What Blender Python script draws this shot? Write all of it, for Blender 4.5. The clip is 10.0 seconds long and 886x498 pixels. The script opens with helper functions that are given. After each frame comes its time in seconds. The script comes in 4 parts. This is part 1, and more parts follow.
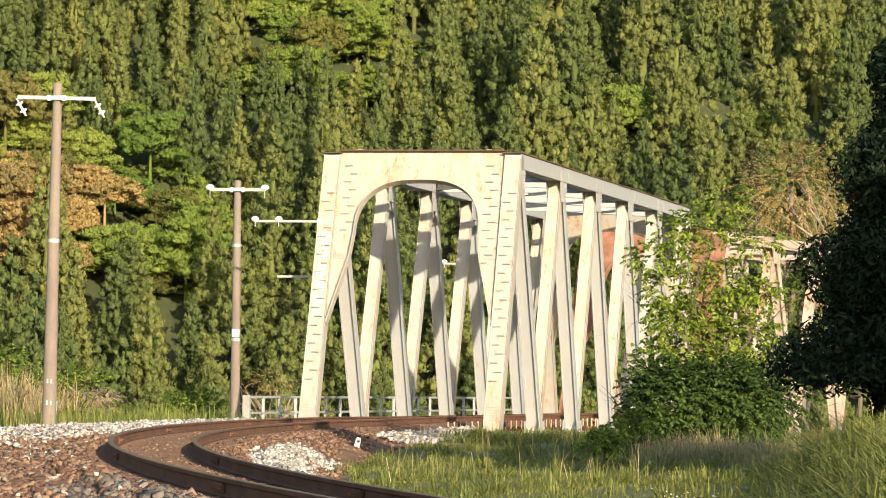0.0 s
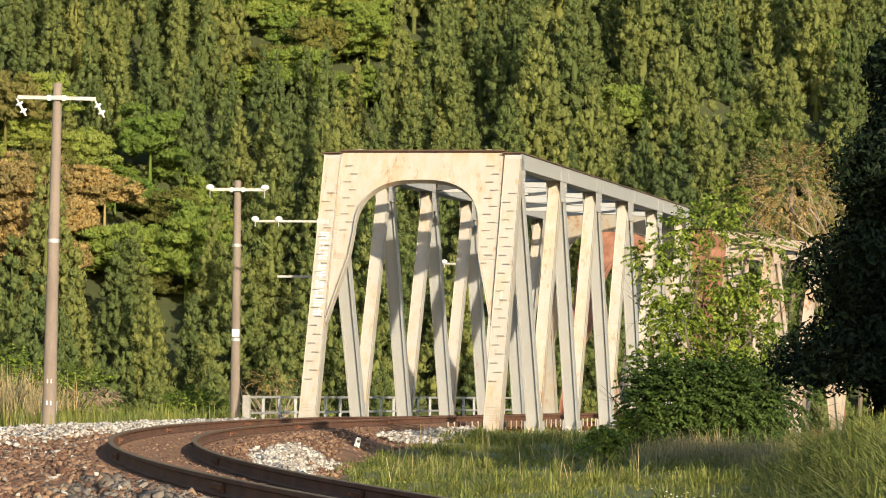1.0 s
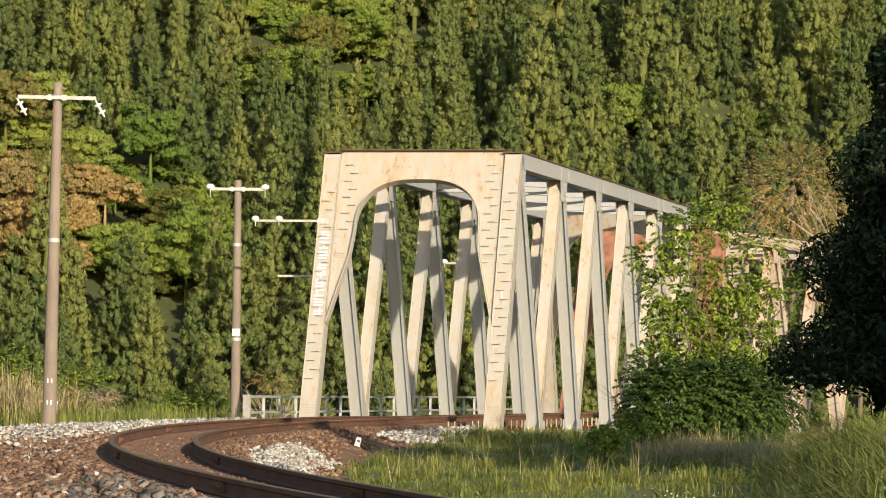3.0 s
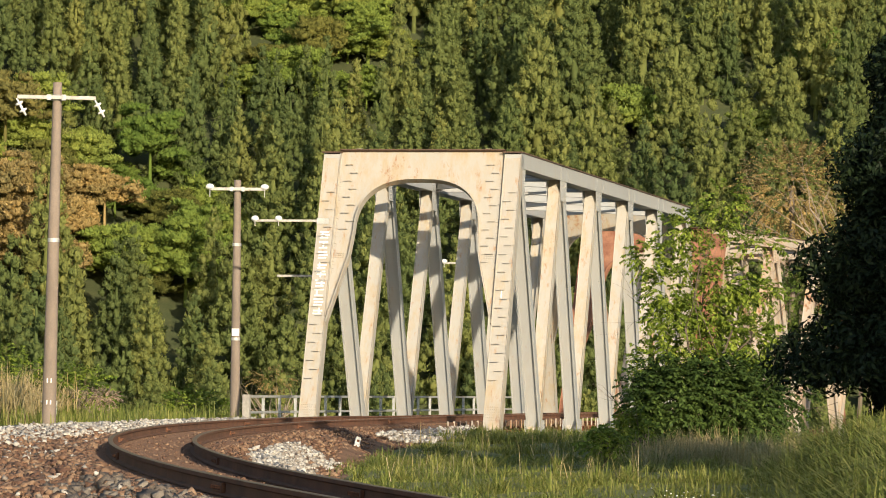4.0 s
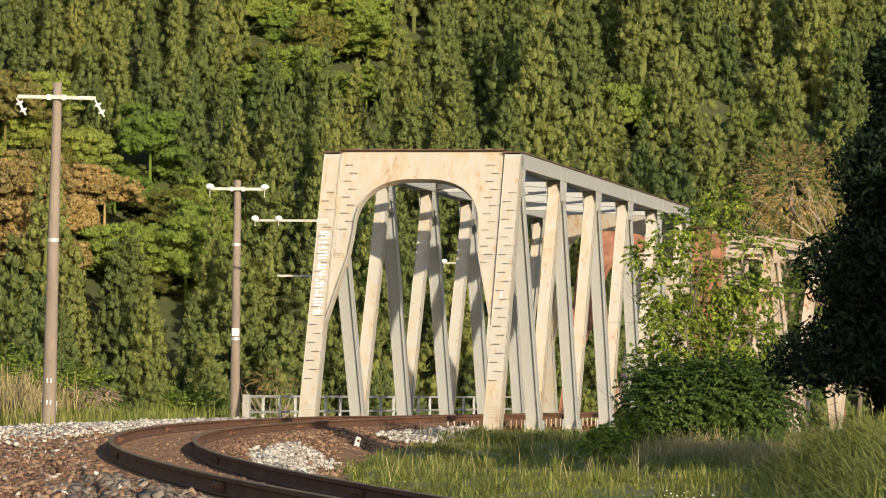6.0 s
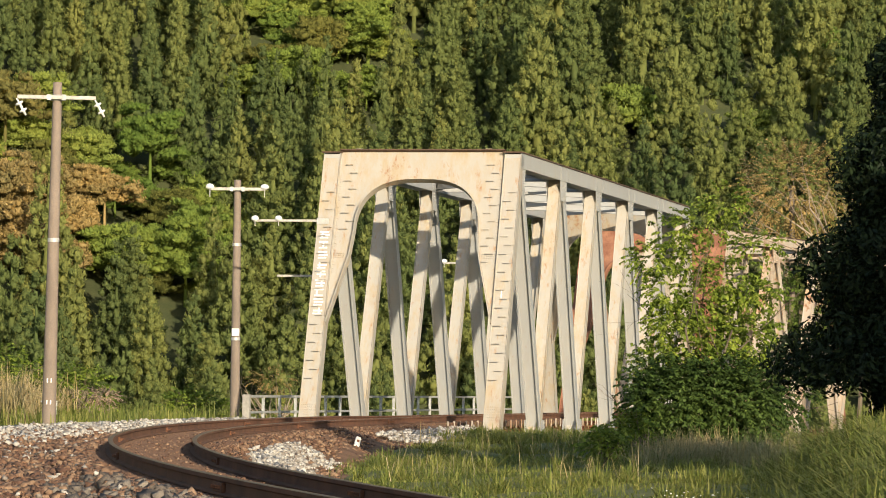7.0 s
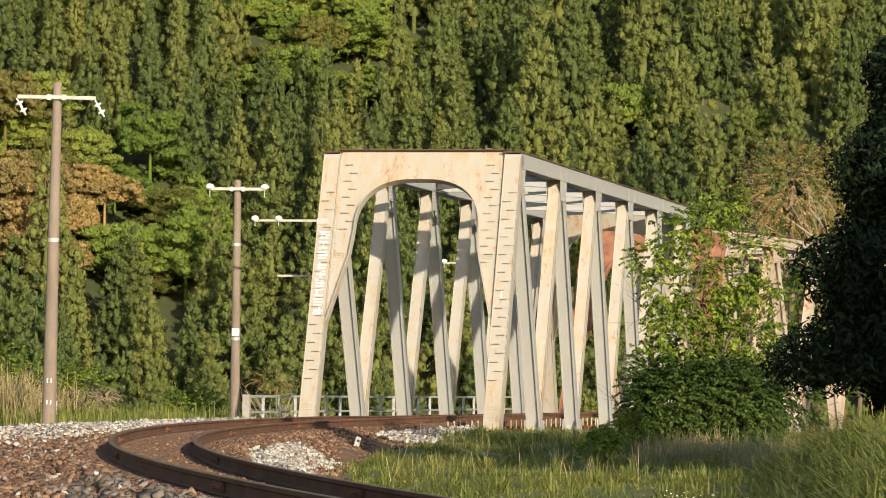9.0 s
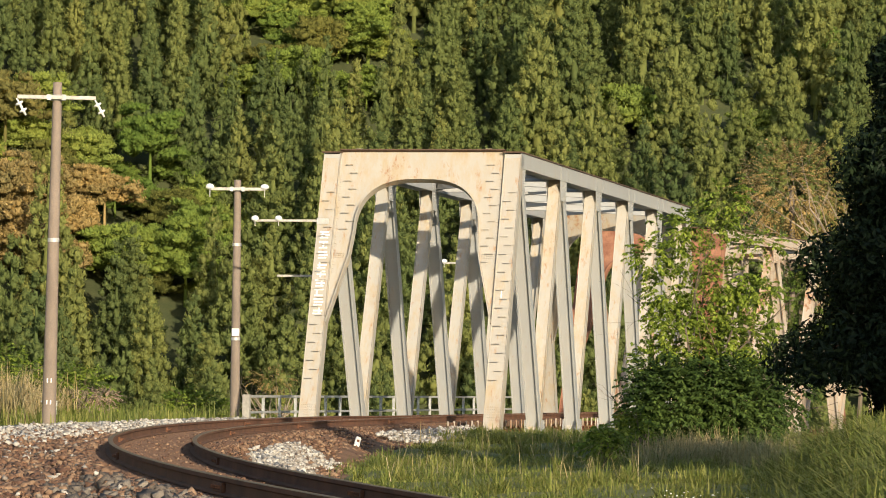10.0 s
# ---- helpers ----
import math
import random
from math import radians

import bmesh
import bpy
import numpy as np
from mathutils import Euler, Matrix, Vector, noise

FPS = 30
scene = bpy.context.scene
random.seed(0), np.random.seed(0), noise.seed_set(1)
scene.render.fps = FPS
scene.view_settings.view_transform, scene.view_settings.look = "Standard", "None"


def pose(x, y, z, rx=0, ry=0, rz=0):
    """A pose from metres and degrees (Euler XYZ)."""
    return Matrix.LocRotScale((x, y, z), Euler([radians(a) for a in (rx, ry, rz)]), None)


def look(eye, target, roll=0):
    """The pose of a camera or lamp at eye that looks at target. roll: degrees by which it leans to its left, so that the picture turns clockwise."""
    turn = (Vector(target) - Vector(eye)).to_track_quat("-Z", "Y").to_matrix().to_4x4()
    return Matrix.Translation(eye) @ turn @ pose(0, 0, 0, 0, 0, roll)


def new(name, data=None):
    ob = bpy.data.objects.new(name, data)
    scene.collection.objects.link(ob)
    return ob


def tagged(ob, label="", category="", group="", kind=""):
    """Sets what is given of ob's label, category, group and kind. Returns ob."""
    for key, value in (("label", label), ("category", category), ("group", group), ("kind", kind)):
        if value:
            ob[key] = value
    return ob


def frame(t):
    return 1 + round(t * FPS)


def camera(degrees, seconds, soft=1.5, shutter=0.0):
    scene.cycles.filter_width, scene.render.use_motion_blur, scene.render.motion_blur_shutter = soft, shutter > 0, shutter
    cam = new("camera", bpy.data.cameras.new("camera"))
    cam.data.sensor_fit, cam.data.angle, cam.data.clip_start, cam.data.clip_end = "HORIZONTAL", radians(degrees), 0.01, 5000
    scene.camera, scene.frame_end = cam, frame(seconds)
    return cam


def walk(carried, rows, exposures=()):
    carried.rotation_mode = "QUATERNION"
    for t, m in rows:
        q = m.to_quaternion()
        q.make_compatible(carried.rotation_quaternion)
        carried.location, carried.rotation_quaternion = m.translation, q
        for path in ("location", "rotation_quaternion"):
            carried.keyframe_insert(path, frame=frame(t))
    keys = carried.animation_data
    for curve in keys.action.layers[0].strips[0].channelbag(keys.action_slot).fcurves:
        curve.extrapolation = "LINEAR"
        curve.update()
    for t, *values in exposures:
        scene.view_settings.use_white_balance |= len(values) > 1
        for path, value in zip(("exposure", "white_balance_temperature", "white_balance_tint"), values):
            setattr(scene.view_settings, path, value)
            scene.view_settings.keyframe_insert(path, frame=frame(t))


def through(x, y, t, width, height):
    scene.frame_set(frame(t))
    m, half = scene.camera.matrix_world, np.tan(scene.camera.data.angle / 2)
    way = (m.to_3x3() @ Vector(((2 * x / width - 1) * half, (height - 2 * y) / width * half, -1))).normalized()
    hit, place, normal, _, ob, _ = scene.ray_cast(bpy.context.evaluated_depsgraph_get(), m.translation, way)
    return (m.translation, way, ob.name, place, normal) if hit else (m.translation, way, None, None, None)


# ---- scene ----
# ---------------------------------------------------------------- camera
CAM_H, TILT, ROLL, FOV = 0.706, 1.994, 0.73, 12.6
PX = 0.00807  # degrees that one small shake step turns
cam = camera(FOV, 10.0, soft=1.0)


def eye_pose(dx, dy):
    t, y = radians(TILT + dy * PX), radians(dx * PX)
    d = Vector((-math.sin(y) * math.cos(t), math.cos(y) * math.cos(t), math.sin(t)))
    eye = Vector((0, 0, CAM_H))
    return look(eye, eye + d * 100, ROLL)


SHAKE = [(0, 0.2, 1.2), (0.3, 0.3, 1.3), (0.5, 1.0, 2.0), (0.7, 0.5, 1.6), (1.0, 0.2, 1.2), (1.5, 1.4, 1.2),
         (2.0, 1.1, 1.2), (2.5, 1.3, 0.7), (3.1, 0.6, 0.3), (3.8, 0, 0.1), (4.5, 0, 0.1), (5.0, 0, 0), (10.0, 0, 0)]
walk(cam, [(t, eye_pose(dx, dy)) for t, dx, dy in SHAKE], exposures=[(0, 0.86), (0.5, 0.64), (1.0, 0.63), (1.5, 0.58), (2.5, 0.49), (4.0, 0.46), (5.0, 0.44), (10.0, 0.44)])

# ---------------------------------------------------------------- light
SUN_EL, SUN_AZ = 14.0, 160.2   # azimuth clockwise from +Y, towards the sun
to_sun = Vector((math.sin(radians(SUN_AZ)) * math.cos(radians(SUN_EL)),
                 math.cos(radians(SUN_AZ)) * math.cos(radians(SUN_EL)), math.sin(radians(SUN_EL))))
world = bpy.data.worlds.new("world")
scene.world = world
world.use_nodes = True
wn = world.node_tree
sky = wn.nodes.new("ShaderNodeTexSky")
sky.sky_type, sky.sun_disc = "NISHITA", False
sky.sun_elevation, sky.sun_rotation = radians(SUN_EL), radians(SUN_AZ)
wn.nodes["Background"].inputs["Strength"].default_value = 0.15
wn.links.new(sky.outputs["Color"], wn.nodes["Background"].inputs["Color"])
sun_data = bpy.data.lights.new("sun", "SUN")
sun_data.energy, sun_data.angle, sun_data.color = 5.0, radians(0.6), (1.0, 0.86, 0.64)
sun = new("sun", sun_data)
sun.matrix_world = look(to_sun * 300, (0, 0, 0))


# ---------------------------------------------------------------- materials
class Nodes:
    def __init__(self, name, rough=0.7, metal=0.0):
        self.m = bpy.data.materials.new(name)
        self.m.use_nodes = True
        self.t = self.m.node_tree
        self.b = self.t.nodes["Principled BSDF"]
        self.b.inputs["Roughness"].default_value, self.b.inputs["Metallic"].default_value = rough, metal
        self.co = self.t.nodes.new("ShaderNodeTexCoord").outputs["Object"]

    def node(self, kind, **props):
        n = self.t.nodes.new(kind)
        for k, v in props.items():
            n.inputs[k].default_value = v
        return n

    def link(self, a, b):
        self.t.links.new(a, b)

    def scaled(self, s):
        n = self.t.nodes.new("ShaderNodeMapping")
        n.inputs["Scale"].default_value = s
        self.link(self.co, n.inputs["Vector"])
        return n.outputs[0]

    def noise(self, scale, detail=4, rough=0.6, stretch=None):
        n = self.node("ShaderNodeTexNoise", Scale=scale, Detail=detail, Roughness=rough)
        self.link(self.scaled(stretch) if stretch else self.co, n.inputs["Vector"])
        return n.outputs["Fac"]

    def ramp(self, fac, *stops):
        n = self.t.nodes.new("ShaderNodeValToRGB")
        e = n.color_ramp.elements
        while len(e) < len(stops):
            e.new(0.5)
        for el, (p, c) in zip(e, stops):
            el.position, el.color = p, (*c, 1)
        self.link(fac, n.inputs["Fac"])
        return n.outputs["Color"]

    def mix(self, fac, a, b, kind="MIX"):
        n = self.t.nodes.new("ShaderNodeMix")
        n.data_type, n.blend_type = "RGBA", kind
        for k, v in ((0, fac), (6, a), (7, b)):
            if isinstance(v, (int, float)):
                n.inputs[k].default_value = v
            elif isinstance(v, tuple):
                n.inputs[k].default_value = (*v, 1)
            else:
                self.link(v, n.inputs[k])
        return n.outputs[2]

    def math(self, op, a, b=0.0):
        n = self.t.nodes.new("ShaderNodeMath")
        n.operation = op
        for i, v in enumerate((a, b)):
            if isinstance(v, (int, float)):
                n.inputs[i].default_value = v
            else:
                self.link(v, n.inputs[i])
        return n.outputs[0]

    def random(self, island=False):
        if island:
            return self.t.nodes.new("ShaderNodeNewGeometry").outputs["Random Per Island"]
        return self.t.nodes.new("ShaderNodeObjectInfo").outputs["Random"]

    def done(self, color, bump=None, dist=0.01, strength=0.6):
        if isinstance(color, tuple):
            self.b.inputs["Base Color"].default_value = (*color, 1)
        else:
            self.link(color, self.b.inputs["Base Color"])
        if bump is not None:
            n = self.node("ShaderNodeBump", Strength=strength, Distance=dist)
            self.link(bump, n.inputs["Height"])
            self.link(n.outputs[0], self.b.inputs["Normal"])
        return self.m


def two_tone(name, a, b, scale, rough=0.8, metal=0.0, fine=None, bump=0.01, stretch=None):
    n = Nodes(name, rough, metal)
    c = n.ramp(n.noise(scale, 5, 0.65, stretch), (0.35, a), (0.65, b))
    g = n.noise(fine or scale * 8, 3)
    c = n.mix(0.35, c, n.ramp(g, (0.3, (0.35, 0.35, 0.35)), (0.75, (1, 1, 1))), "MULTIPLY")
    return n.done(c, g, bump)


def painted_steel(name, paint, rust_share, dark=(0.16, 0.06, 0.03), stain=1.0):
    """Old paint that has yellowed in runs, with rust in spots and in streaks below them."""
    n = Nodes(name, 0.62)
    big = n.noise(0.55, 4, 0.55)
    streak = n.noise(1.7, 5, 0.68, (3.2, 3.2, 0.30))
    fine = n.noise(14, 4, 0.7)
    tint = n.ramp(big, (0.3, tuple(c * 0.90 for c in paint)), (0.7, paint))
    yellow = tuple(a * b for a, b in zip(paint, (0.96, 0.78, 0.52)))
    tint = n.mix(n.ramp(n.math("ADD", n.math("MULTIPLY", streak, 0.6), n.math("MULTIPLY", big, 0.4)), (0.46, (0, 0, 0)), (0.64, (0.8 * stain,) * 3)), tint, yellow)
    runs = n.noise(2.6, 4, 0.7, (2.4, 2.4, 0.22))
    tint = n.mix(n.ramp(runs, (0.60, (0, 0, 0)), (0.70, (0.75 * stain,) * 3)), tint, tuple(a * b for a, b in zip(paint, (0.88, 0.52, 0.27))))
    spots = n.math("ADD", n.math("MULTIPLY", n.math("ADD", big, runs), 0.38), n.math("MULTIPLY", fine, 0.24))
    lo = 0.64 - rust_share
    mask = n.ramp(spots, (lo, (0, 0, 0)), (lo + 0.08, (1, 1, 1)))
    rust = n.ramp(fine, (0.3, dark), (0.7, (0.34, 0.17, 0.08)))
    return n.done(n.mix(mask, tint, rust), fine, 0.006, 0.5)


def leaf_material(name, a, b, c, rough=0.6, through=0.25, blotch=0.25, grain=0):
    """Leaves: three greens picked leaf by leaf, some light through them."""
    n = Nodes(name, rough)
    n.b.inputs["Specular IOR Level"].default_value = 0.15
    r = n.random(True)
    col = n.ramp(r, (0.0, a), (0.5, b), (1.0, c))
    big = n.noise(blotch, 3)
    col = n.mix(0.75, col, n.ramp(big, (0.38, (0.45, 0.55, 0.55)), (0.62, (1.2, 1.12, 1))), "MULTIPLY")
    if grain:
        g = n.noise(grain, 3, 0.7)
        col = n.mix(0.6, col, n.ramp(g, (0.36, (0.6, 0.63, 0.6)), (0.62, (1.12, 1.1, 1))), "MULTIPLY")
        m = n.done(col, g, 0.22, 1.0)
    else:
        m = n.done(col)
    if through:
        tr = n.t.nodes.new("ShaderNodeBsdfTranslucent")
        n.link(col, tr.inputs["Color"])
        mx = n.t.nodes.new("ShaderNodeMixShader")
        mx.inputs[0].default_value = through
        n.link(n.b.outputs[0], mx.inputs[1])
        n.link(tr.outputs[0], mx.inputs[2])
        n.link(mx.outputs[0], n.t.nodes["Material Output"].inputs["Surface"])
    return m


def tree_material(name, a, b, c):
    """Far foliage: a green of its own for each tree, paler sprays, some light through them."""
    n = Nodes(name, 0.85)
    n.b.inputs["Specular IOR Level"].default_value = 0.1
    own = n.t.nodes.new("ShaderNodeAttribute")
    own.attribute_name = "tree_tint"
    col = n.ramp(own.outputs["Fac"], (0.0, a), (0.5, b), (1.0, c))
    col = n.mix(0.5, col, n.ramp(n.random(True), (0.0, (0.7, 0.74, 0.7)), (1.0, (1.2, 1.16, 1.1))), "MULTIPLY")
    col = n.mix(0.5, col, n.ramp(n.noise(0.07, 3), (0.38, (0.7, 0.8, 0.85)), (0.62, (1.2, 1.1, 1.0))), "MULTIPLY")
    m = n.done(col)
    tr = n.t.nodes.new("ShaderNodeBsdfTranslucent")
    n.link(col, tr.inputs["Color"])
    mx = n.t.nodes.new("ShaderNodeMixShader")
    mx.inputs[0].default_value = 0.42
    n.link(n.b.outputs[0], mx.inputs[1])
    n.link(tr.outputs[0], mx.inputs[2])
    n.link(mx.outputs[0], n.t.nodes["Material Output"].inputs["Surface"])
    return m


CREAM = painted_steel("cream_paint", (0.375, 0.35, 0.31), 0.07)
WARM_WHITE = painted_steel("warm_white_paint", (0.40, 0.38, 0.345), 0.06)
GREY_PAINT = painted_steel("grey_paint", (0.36, 0.365, 0.365), 0.02, stain=0.3)
RUSTY = painted_steel("rusty_paint", (0.44, 0.38, 0.32), 0.12)
RED_RUST = two_tone("red_rust", (0.22, 0.085, 0.05), (0.36, 0.17, 0.10), 2.5, 0.85, fine=25)
DECK_RUST = two_tone("deck_rust", (0.15, 0.055, 0.03), (0.30, 0.12, 0.06), 3.0, 0.85, fine=30)
DARK_RUST = two_tone("dark_rust", (0.075, 0.045, 0.03), (0.13, 0.075, 0.045), 3.0, 0.9, fine=30)
PALE = two_tone("dulled_pale_paint", (0.38, 0.35, 0.31), (0.58, 0.55, 0.50), 5, 0.6)
WHITE = two_tone("white_paint", (0.75, 0.74, 0.70), (0.82, 0.81, 0.78), 6, 0.5)
PORCELAIN = two_tone("porcelain", (0.8, 0.8, 0.78), (0.86, 0.86, 0.85), 8, 0.2)
STEEL = two_tone("galvanised_steel", (0.42, 0.42, 0.41), (0.56, 0.56, 0.54), 9, 0.5, 0.4)
POLE = two_tone("pole_concrete", (0.19, 0.15, 0.12), (0.27, 0.215, 0.175), 1.6, 0.85, fine=40, stretch=(1, 1, 0.3))
CONCRETE = two_tone("concrete", (0.28, 0.26, 0.23), (0.42, 0.40, 0.36), 1.5, 0.9, fine=20)
RAIL_TOP = two_tone("rail_head_steel", (0.20, 0.13, 0.09), (0.28, 0.19, 0.13), 2.0, 0.45, 0.5, fine=40, bump=0.002)
RAIL_RUST = two_tone("rail_rust", (0.09, 0.038, 0.02), (0.17, 0.07, 0.034), 2.0, 0.9, fine=50, bump=0.004)
SLEEPER = two_tone("sleeper_wood", (0.10, 0.055, 0.035), (0.18, 0.10, 0.06), 1.5, 0.9, fine=30, stretch=(0.3, 3, 3))
BARK = two_tone("bark", (0.10, 0.075, 0.05), (0.20, 0.16, 0.12), 3, 0.9, fine=25, stretch=(1, 1, 0.3))
TWIG = two_tone("dry_twig", (0.26, 0.20, 0.14), (0.40, 0.32, 0.24), 3, 0.9, fine=25)


def stones(name, ramp_stops):
    n = Nodes(name, 0.9)
    c = n.ramp(n.random(True), *ramp_stops)
    g = n.noise(18, 4)
    return n.done(n.mix(0.5, c, n.ramp(g, (0.3, (0.45, 0.45, 0.45)), (0.7, (1, 1, 1))), "MULTIPLY"), g, 0.01)


BROWN_STONE = stones("brown_ballast", ((0.0, (0.10, 0.048, 0.03)), (0.5, (0.18, 0.10, 0.06)), (1.0, (0.29, 0.185, 0.115))))
WHITE_STONE = stones("pale_ballast", ((0.0, (0.20, 0.16, 0.13)), (0.4, (0.36, 0.33, 0.29)), (1.0, (0.55, 0.52, 0.48))))
GREY_STONE = stones("grey_ballast", ((0.0, (0.07, 0.055, 0.045)), (0.5, (0.13, 0.105, 0.085)), (1.0, (0.22, 0.185, 0.15))))
CEDAR = tree_material("cedar_green", (0.115, 0.152, 0.056), (0.165, 0.200, 0.066), (0.235, 0.255, 0.080))
BROADLEAF = tree_material("spring_leaves", (0.145, 0.215, 0.046), (0.20, 0.265, 0.058), (0.275, 0.320, 0.075))
OLIVE = tree_material("olive_leaves", (0.120, 0.130, 0.036), (0.165, 0.170, 0.048), (0.210, 0.190, 0.070))
BUSH = leaf_material("bush_leaves", (0.09, 0.14, 0.02), (0.17, 0.235, 0.035), (0.28, 0.35, 0.06), through=0.3)
# darkened bush leaves: shade on the dense bushes is put into the green
BUSH_SHADED = leaf_material("shaded_bush_leaves", (0.03, 0.055, 0.014), (0.05, 0.085, 0.02), (0.08, 0.125, 0.03), through=0.15)
# near-black greens: the evergreens' deep shade is put into the leaf colour
SHADE_LEAF = leaf_material("shade_dark_needles", (0.010, 0.018, 0.008), (0.016, 0.028, 0.011), (0.026, 0.042, 0.016), through=0.05)
GRASS = leaf_material("grass_blades", (0.12, 0.155, 0.034), (0.19, 0.215, 0.052), (0.30, 0.29, 0.10), through=0.3)
DRY_GRASS = leaf_material("dry_grass", (0.34, 0.27, 0.13), (0.45, 0.36, 0.19), (0.56, 0.46, 0.28), through=0.3)
PINK_DRY = leaf_material("withered_leaves", (0.25, 0.17, 0.13), (0.33, 0.24, 0.19), (0.42, 0.32, 0.26), through=0.2)
BROWN_BUSH = leaf_material("dry_brush", (0.21, 0.155, 0.06), (0.28, 0.205, 0.08), (0.36, 0.27, 0.12), through=0.2)
SOIL = two_tone("forest_floor", (0.05, 0.065, 0.02), (0.08, 0.09, 0.03), 0.4, 0.95, fine=6, bump=0.05)
TURF = two_tone("turf", (0.09, 0.12, 0.03), (0.17, 0.17, 0.06), 0.8, 0.95, fine=9, bump=0.03)
BED = two_tone("track_bed", (0.15, 0.070, 0.036), (0.26, 0.135, 0.070), 0.9, 0.95, fine=14, bump=0.04)
WATER = Nodes("river_water", 0.12).done((0.05, 0.08, 0.06))


# ---------------------------------------------------------------- mesh helpers
def mesh_object(name, bm, mat, parent=None, label=""):
    me = bpy.data.meshes.new(name)
    bm.to_mesh(me)
    bm.free()
    if mat:
        me.materials.append(mat)
    ob = new(name, me)
    if parent:
        ob.parent = parent
    if label:
        ob["label"] = label
    return ob


def part(name, bm, material, parent, label=""):
    return mesh_object(name, bm, material, parent, label)


def raw(name, verts, faces, mat, parent=None, label=""):
    me = bpy.data.meshes.new(name)
    me.from_pydata([tuple(v) for v in verts], [], [tuple(f) for f in faces])
    me.materials.append(mat)
    ob = new(name, me)
    if parent:
        ob.parent = parent
    if label:
        ob["label"] = label
    return ob


def thing(name, m, label, category, group="", kind=""):
    ob = new(name)
    ob.empty_display_size = 0.2
    ob.matrix_basis = m
    return tagged(ob, label, category, group, kind)


def box(bm, lo, hi, m=None):
    vs = [bm.verts.new((m or Matrix()) @ Vector((x, y, z))) for x in (lo[0], hi[0]) for y in (lo[1], hi[1]) for z in (lo[2], hi[2])]
    for q in ((0, 1, 3, 2), (4, 6, 7, 5), (0, 4, 5, 1), (2, 3, 7, 6), (0, 2, 6, 4), (1, 5, 7, 3)):
        bm.faces.new([vs[i] for i in q])
    return vs


def tube(bm, points, radii, sides=8, caps=True):
    """A tube through points, with a radius at each."""
    rings = []
    pts = [Vector(p) for p in points]
    for i, p in enumerate(pts):
        d = (pts[min(i + 1, len(pts) - 1)] - pts[max(i - 1, 0)]).normalized()
        a = d.cross(Vector((0, 0, 1)) if abs(d.z) < 0.9 else Vector((1, 0, 0))).normalized()
        b = d.cross(a)
        rings.append([bm.verts.new(p + (a * math.cos(k * math.tau / sides) + b * math.sin(k * math.tau / sides)) * radii[i]) for k in range(sides)])
    for r, s in zip(rings, rings[1:]):
        for k in range(sides):
            bm.faces.new((r[k], r[(k + 1) % sides], s[(k + 1) % sides], s[k]))
    if caps:
        bm.faces.new(rings[0][::-1])
        bm.faces.new(rings[-1])
    return rings


def soften(bm, width=0.012, segments=1):
    bmesh.ops.remove_doubles(bm, verts=bm.verts, dist=1e-5)
    bmesh.ops.recalc_face_normals(bm, faces=bm.faces)
    edges = [e for e in bm.edges if len(e.link_faces) == 2 and e.calc_face_angle(0) > 0.6]
    bmesh.ops.bevel(bm, geom=edges, offset=width, segments=segments, affect="EDGES", clamp_overlap=True)
    return bm


def along(a, b):
    """Frame with its z from a to b, its x across (level) and its y the remaining way."""
    a, b = Vector(a), Vector(b)
    z = (b - a).normalized()
    x = Vector((1, 0, 0))
    x = (x - z * x.dot(z)).normalized()
    if abs(z.x) > 0.9:
        x = Vector((0, 1, 0))
    y = z.cross(x)
    return Matrix.Translation(a) @ Matrix((x, y, z)).transposed().to_4x4(), (b - a).length


# ---------------------------------------------------------------- the line of the track
THETA = 0.2051
PORTAL = (-0.94, 101.77)
TRACK = []   # (along, x, y, heading, cant)
_x, _y, _h = PORTAL[0], PORTAL[1], THETA - 0.0018
CURVE = 1 / 155.5
for _i in range(1300):
    _s = _i * 0.1
    TRACK.append((_s, _x, _y, _h, 0.045 * min(1.0, _s / 6)))
    _h -= CURVE * (1 - 0.22 * _s / 50) * min(1.0, _s / 0.4) * 0.1
    _x -= math.sin(_h) * 0.1
    _y -= math.cos(_h) * 0.1


def rail_drop(s):
    """How far the line has fallen, s metres back from the bridge."""
    return 0.00026 * s + 0.0147 * (s / 50) ** 2



def track_at(s, off=0.0, z=0.0):
    """Point s metres back from the bridge along the track, off metres to its right, z above the rail level."""
    _, x, y, h, c = TRACK[min(len(TRACK) - 1, max(0, int(round(s * 10))))]
    return Vector((x + off * math.cos(h), y - off * math.sin(h), z - rail_drop(s) - off * c / 1.1))


TXY = np.array([(t[1], t[2]) for t in TRACK])
TH = np.array([t[3] for t in TRACK])


def track_offset(x, y):
    """Signed distance from the track (right is positive), and how far back from the bridge."""
    d = (TXY[:, 0] - x) ** 2 + (TXY[:, 1] - y) ** 2
    i = int(np.argmin(d))
    off = (x - TXY[i, 0]) * math.cos(TH[i]) - (y - TXY[i, 1]) * math.sin(TH[i])
    return off, i * 0.1, math.sqrt(d[i])

# ---------------------------------------------------------------- ground
def smooth(a, b, v):
    t = min(1.0, max(0.0, (v - a) / (b - a)))
    return t * t * (3 - 2 * t)


def wave(x, y, k=0.3):
    return noise.noise(Vector((x * k, y * k, 3.7)))


def bank_edge(x):
    """Where the near bank ends and the valley starts."""
    if x < -4.2:
        return 116.0
    if x < -3.2:
        return 116.0 - (x + 4.2) * 14.6
    return 101.4 - max(0, x - 3.5) * 0.5


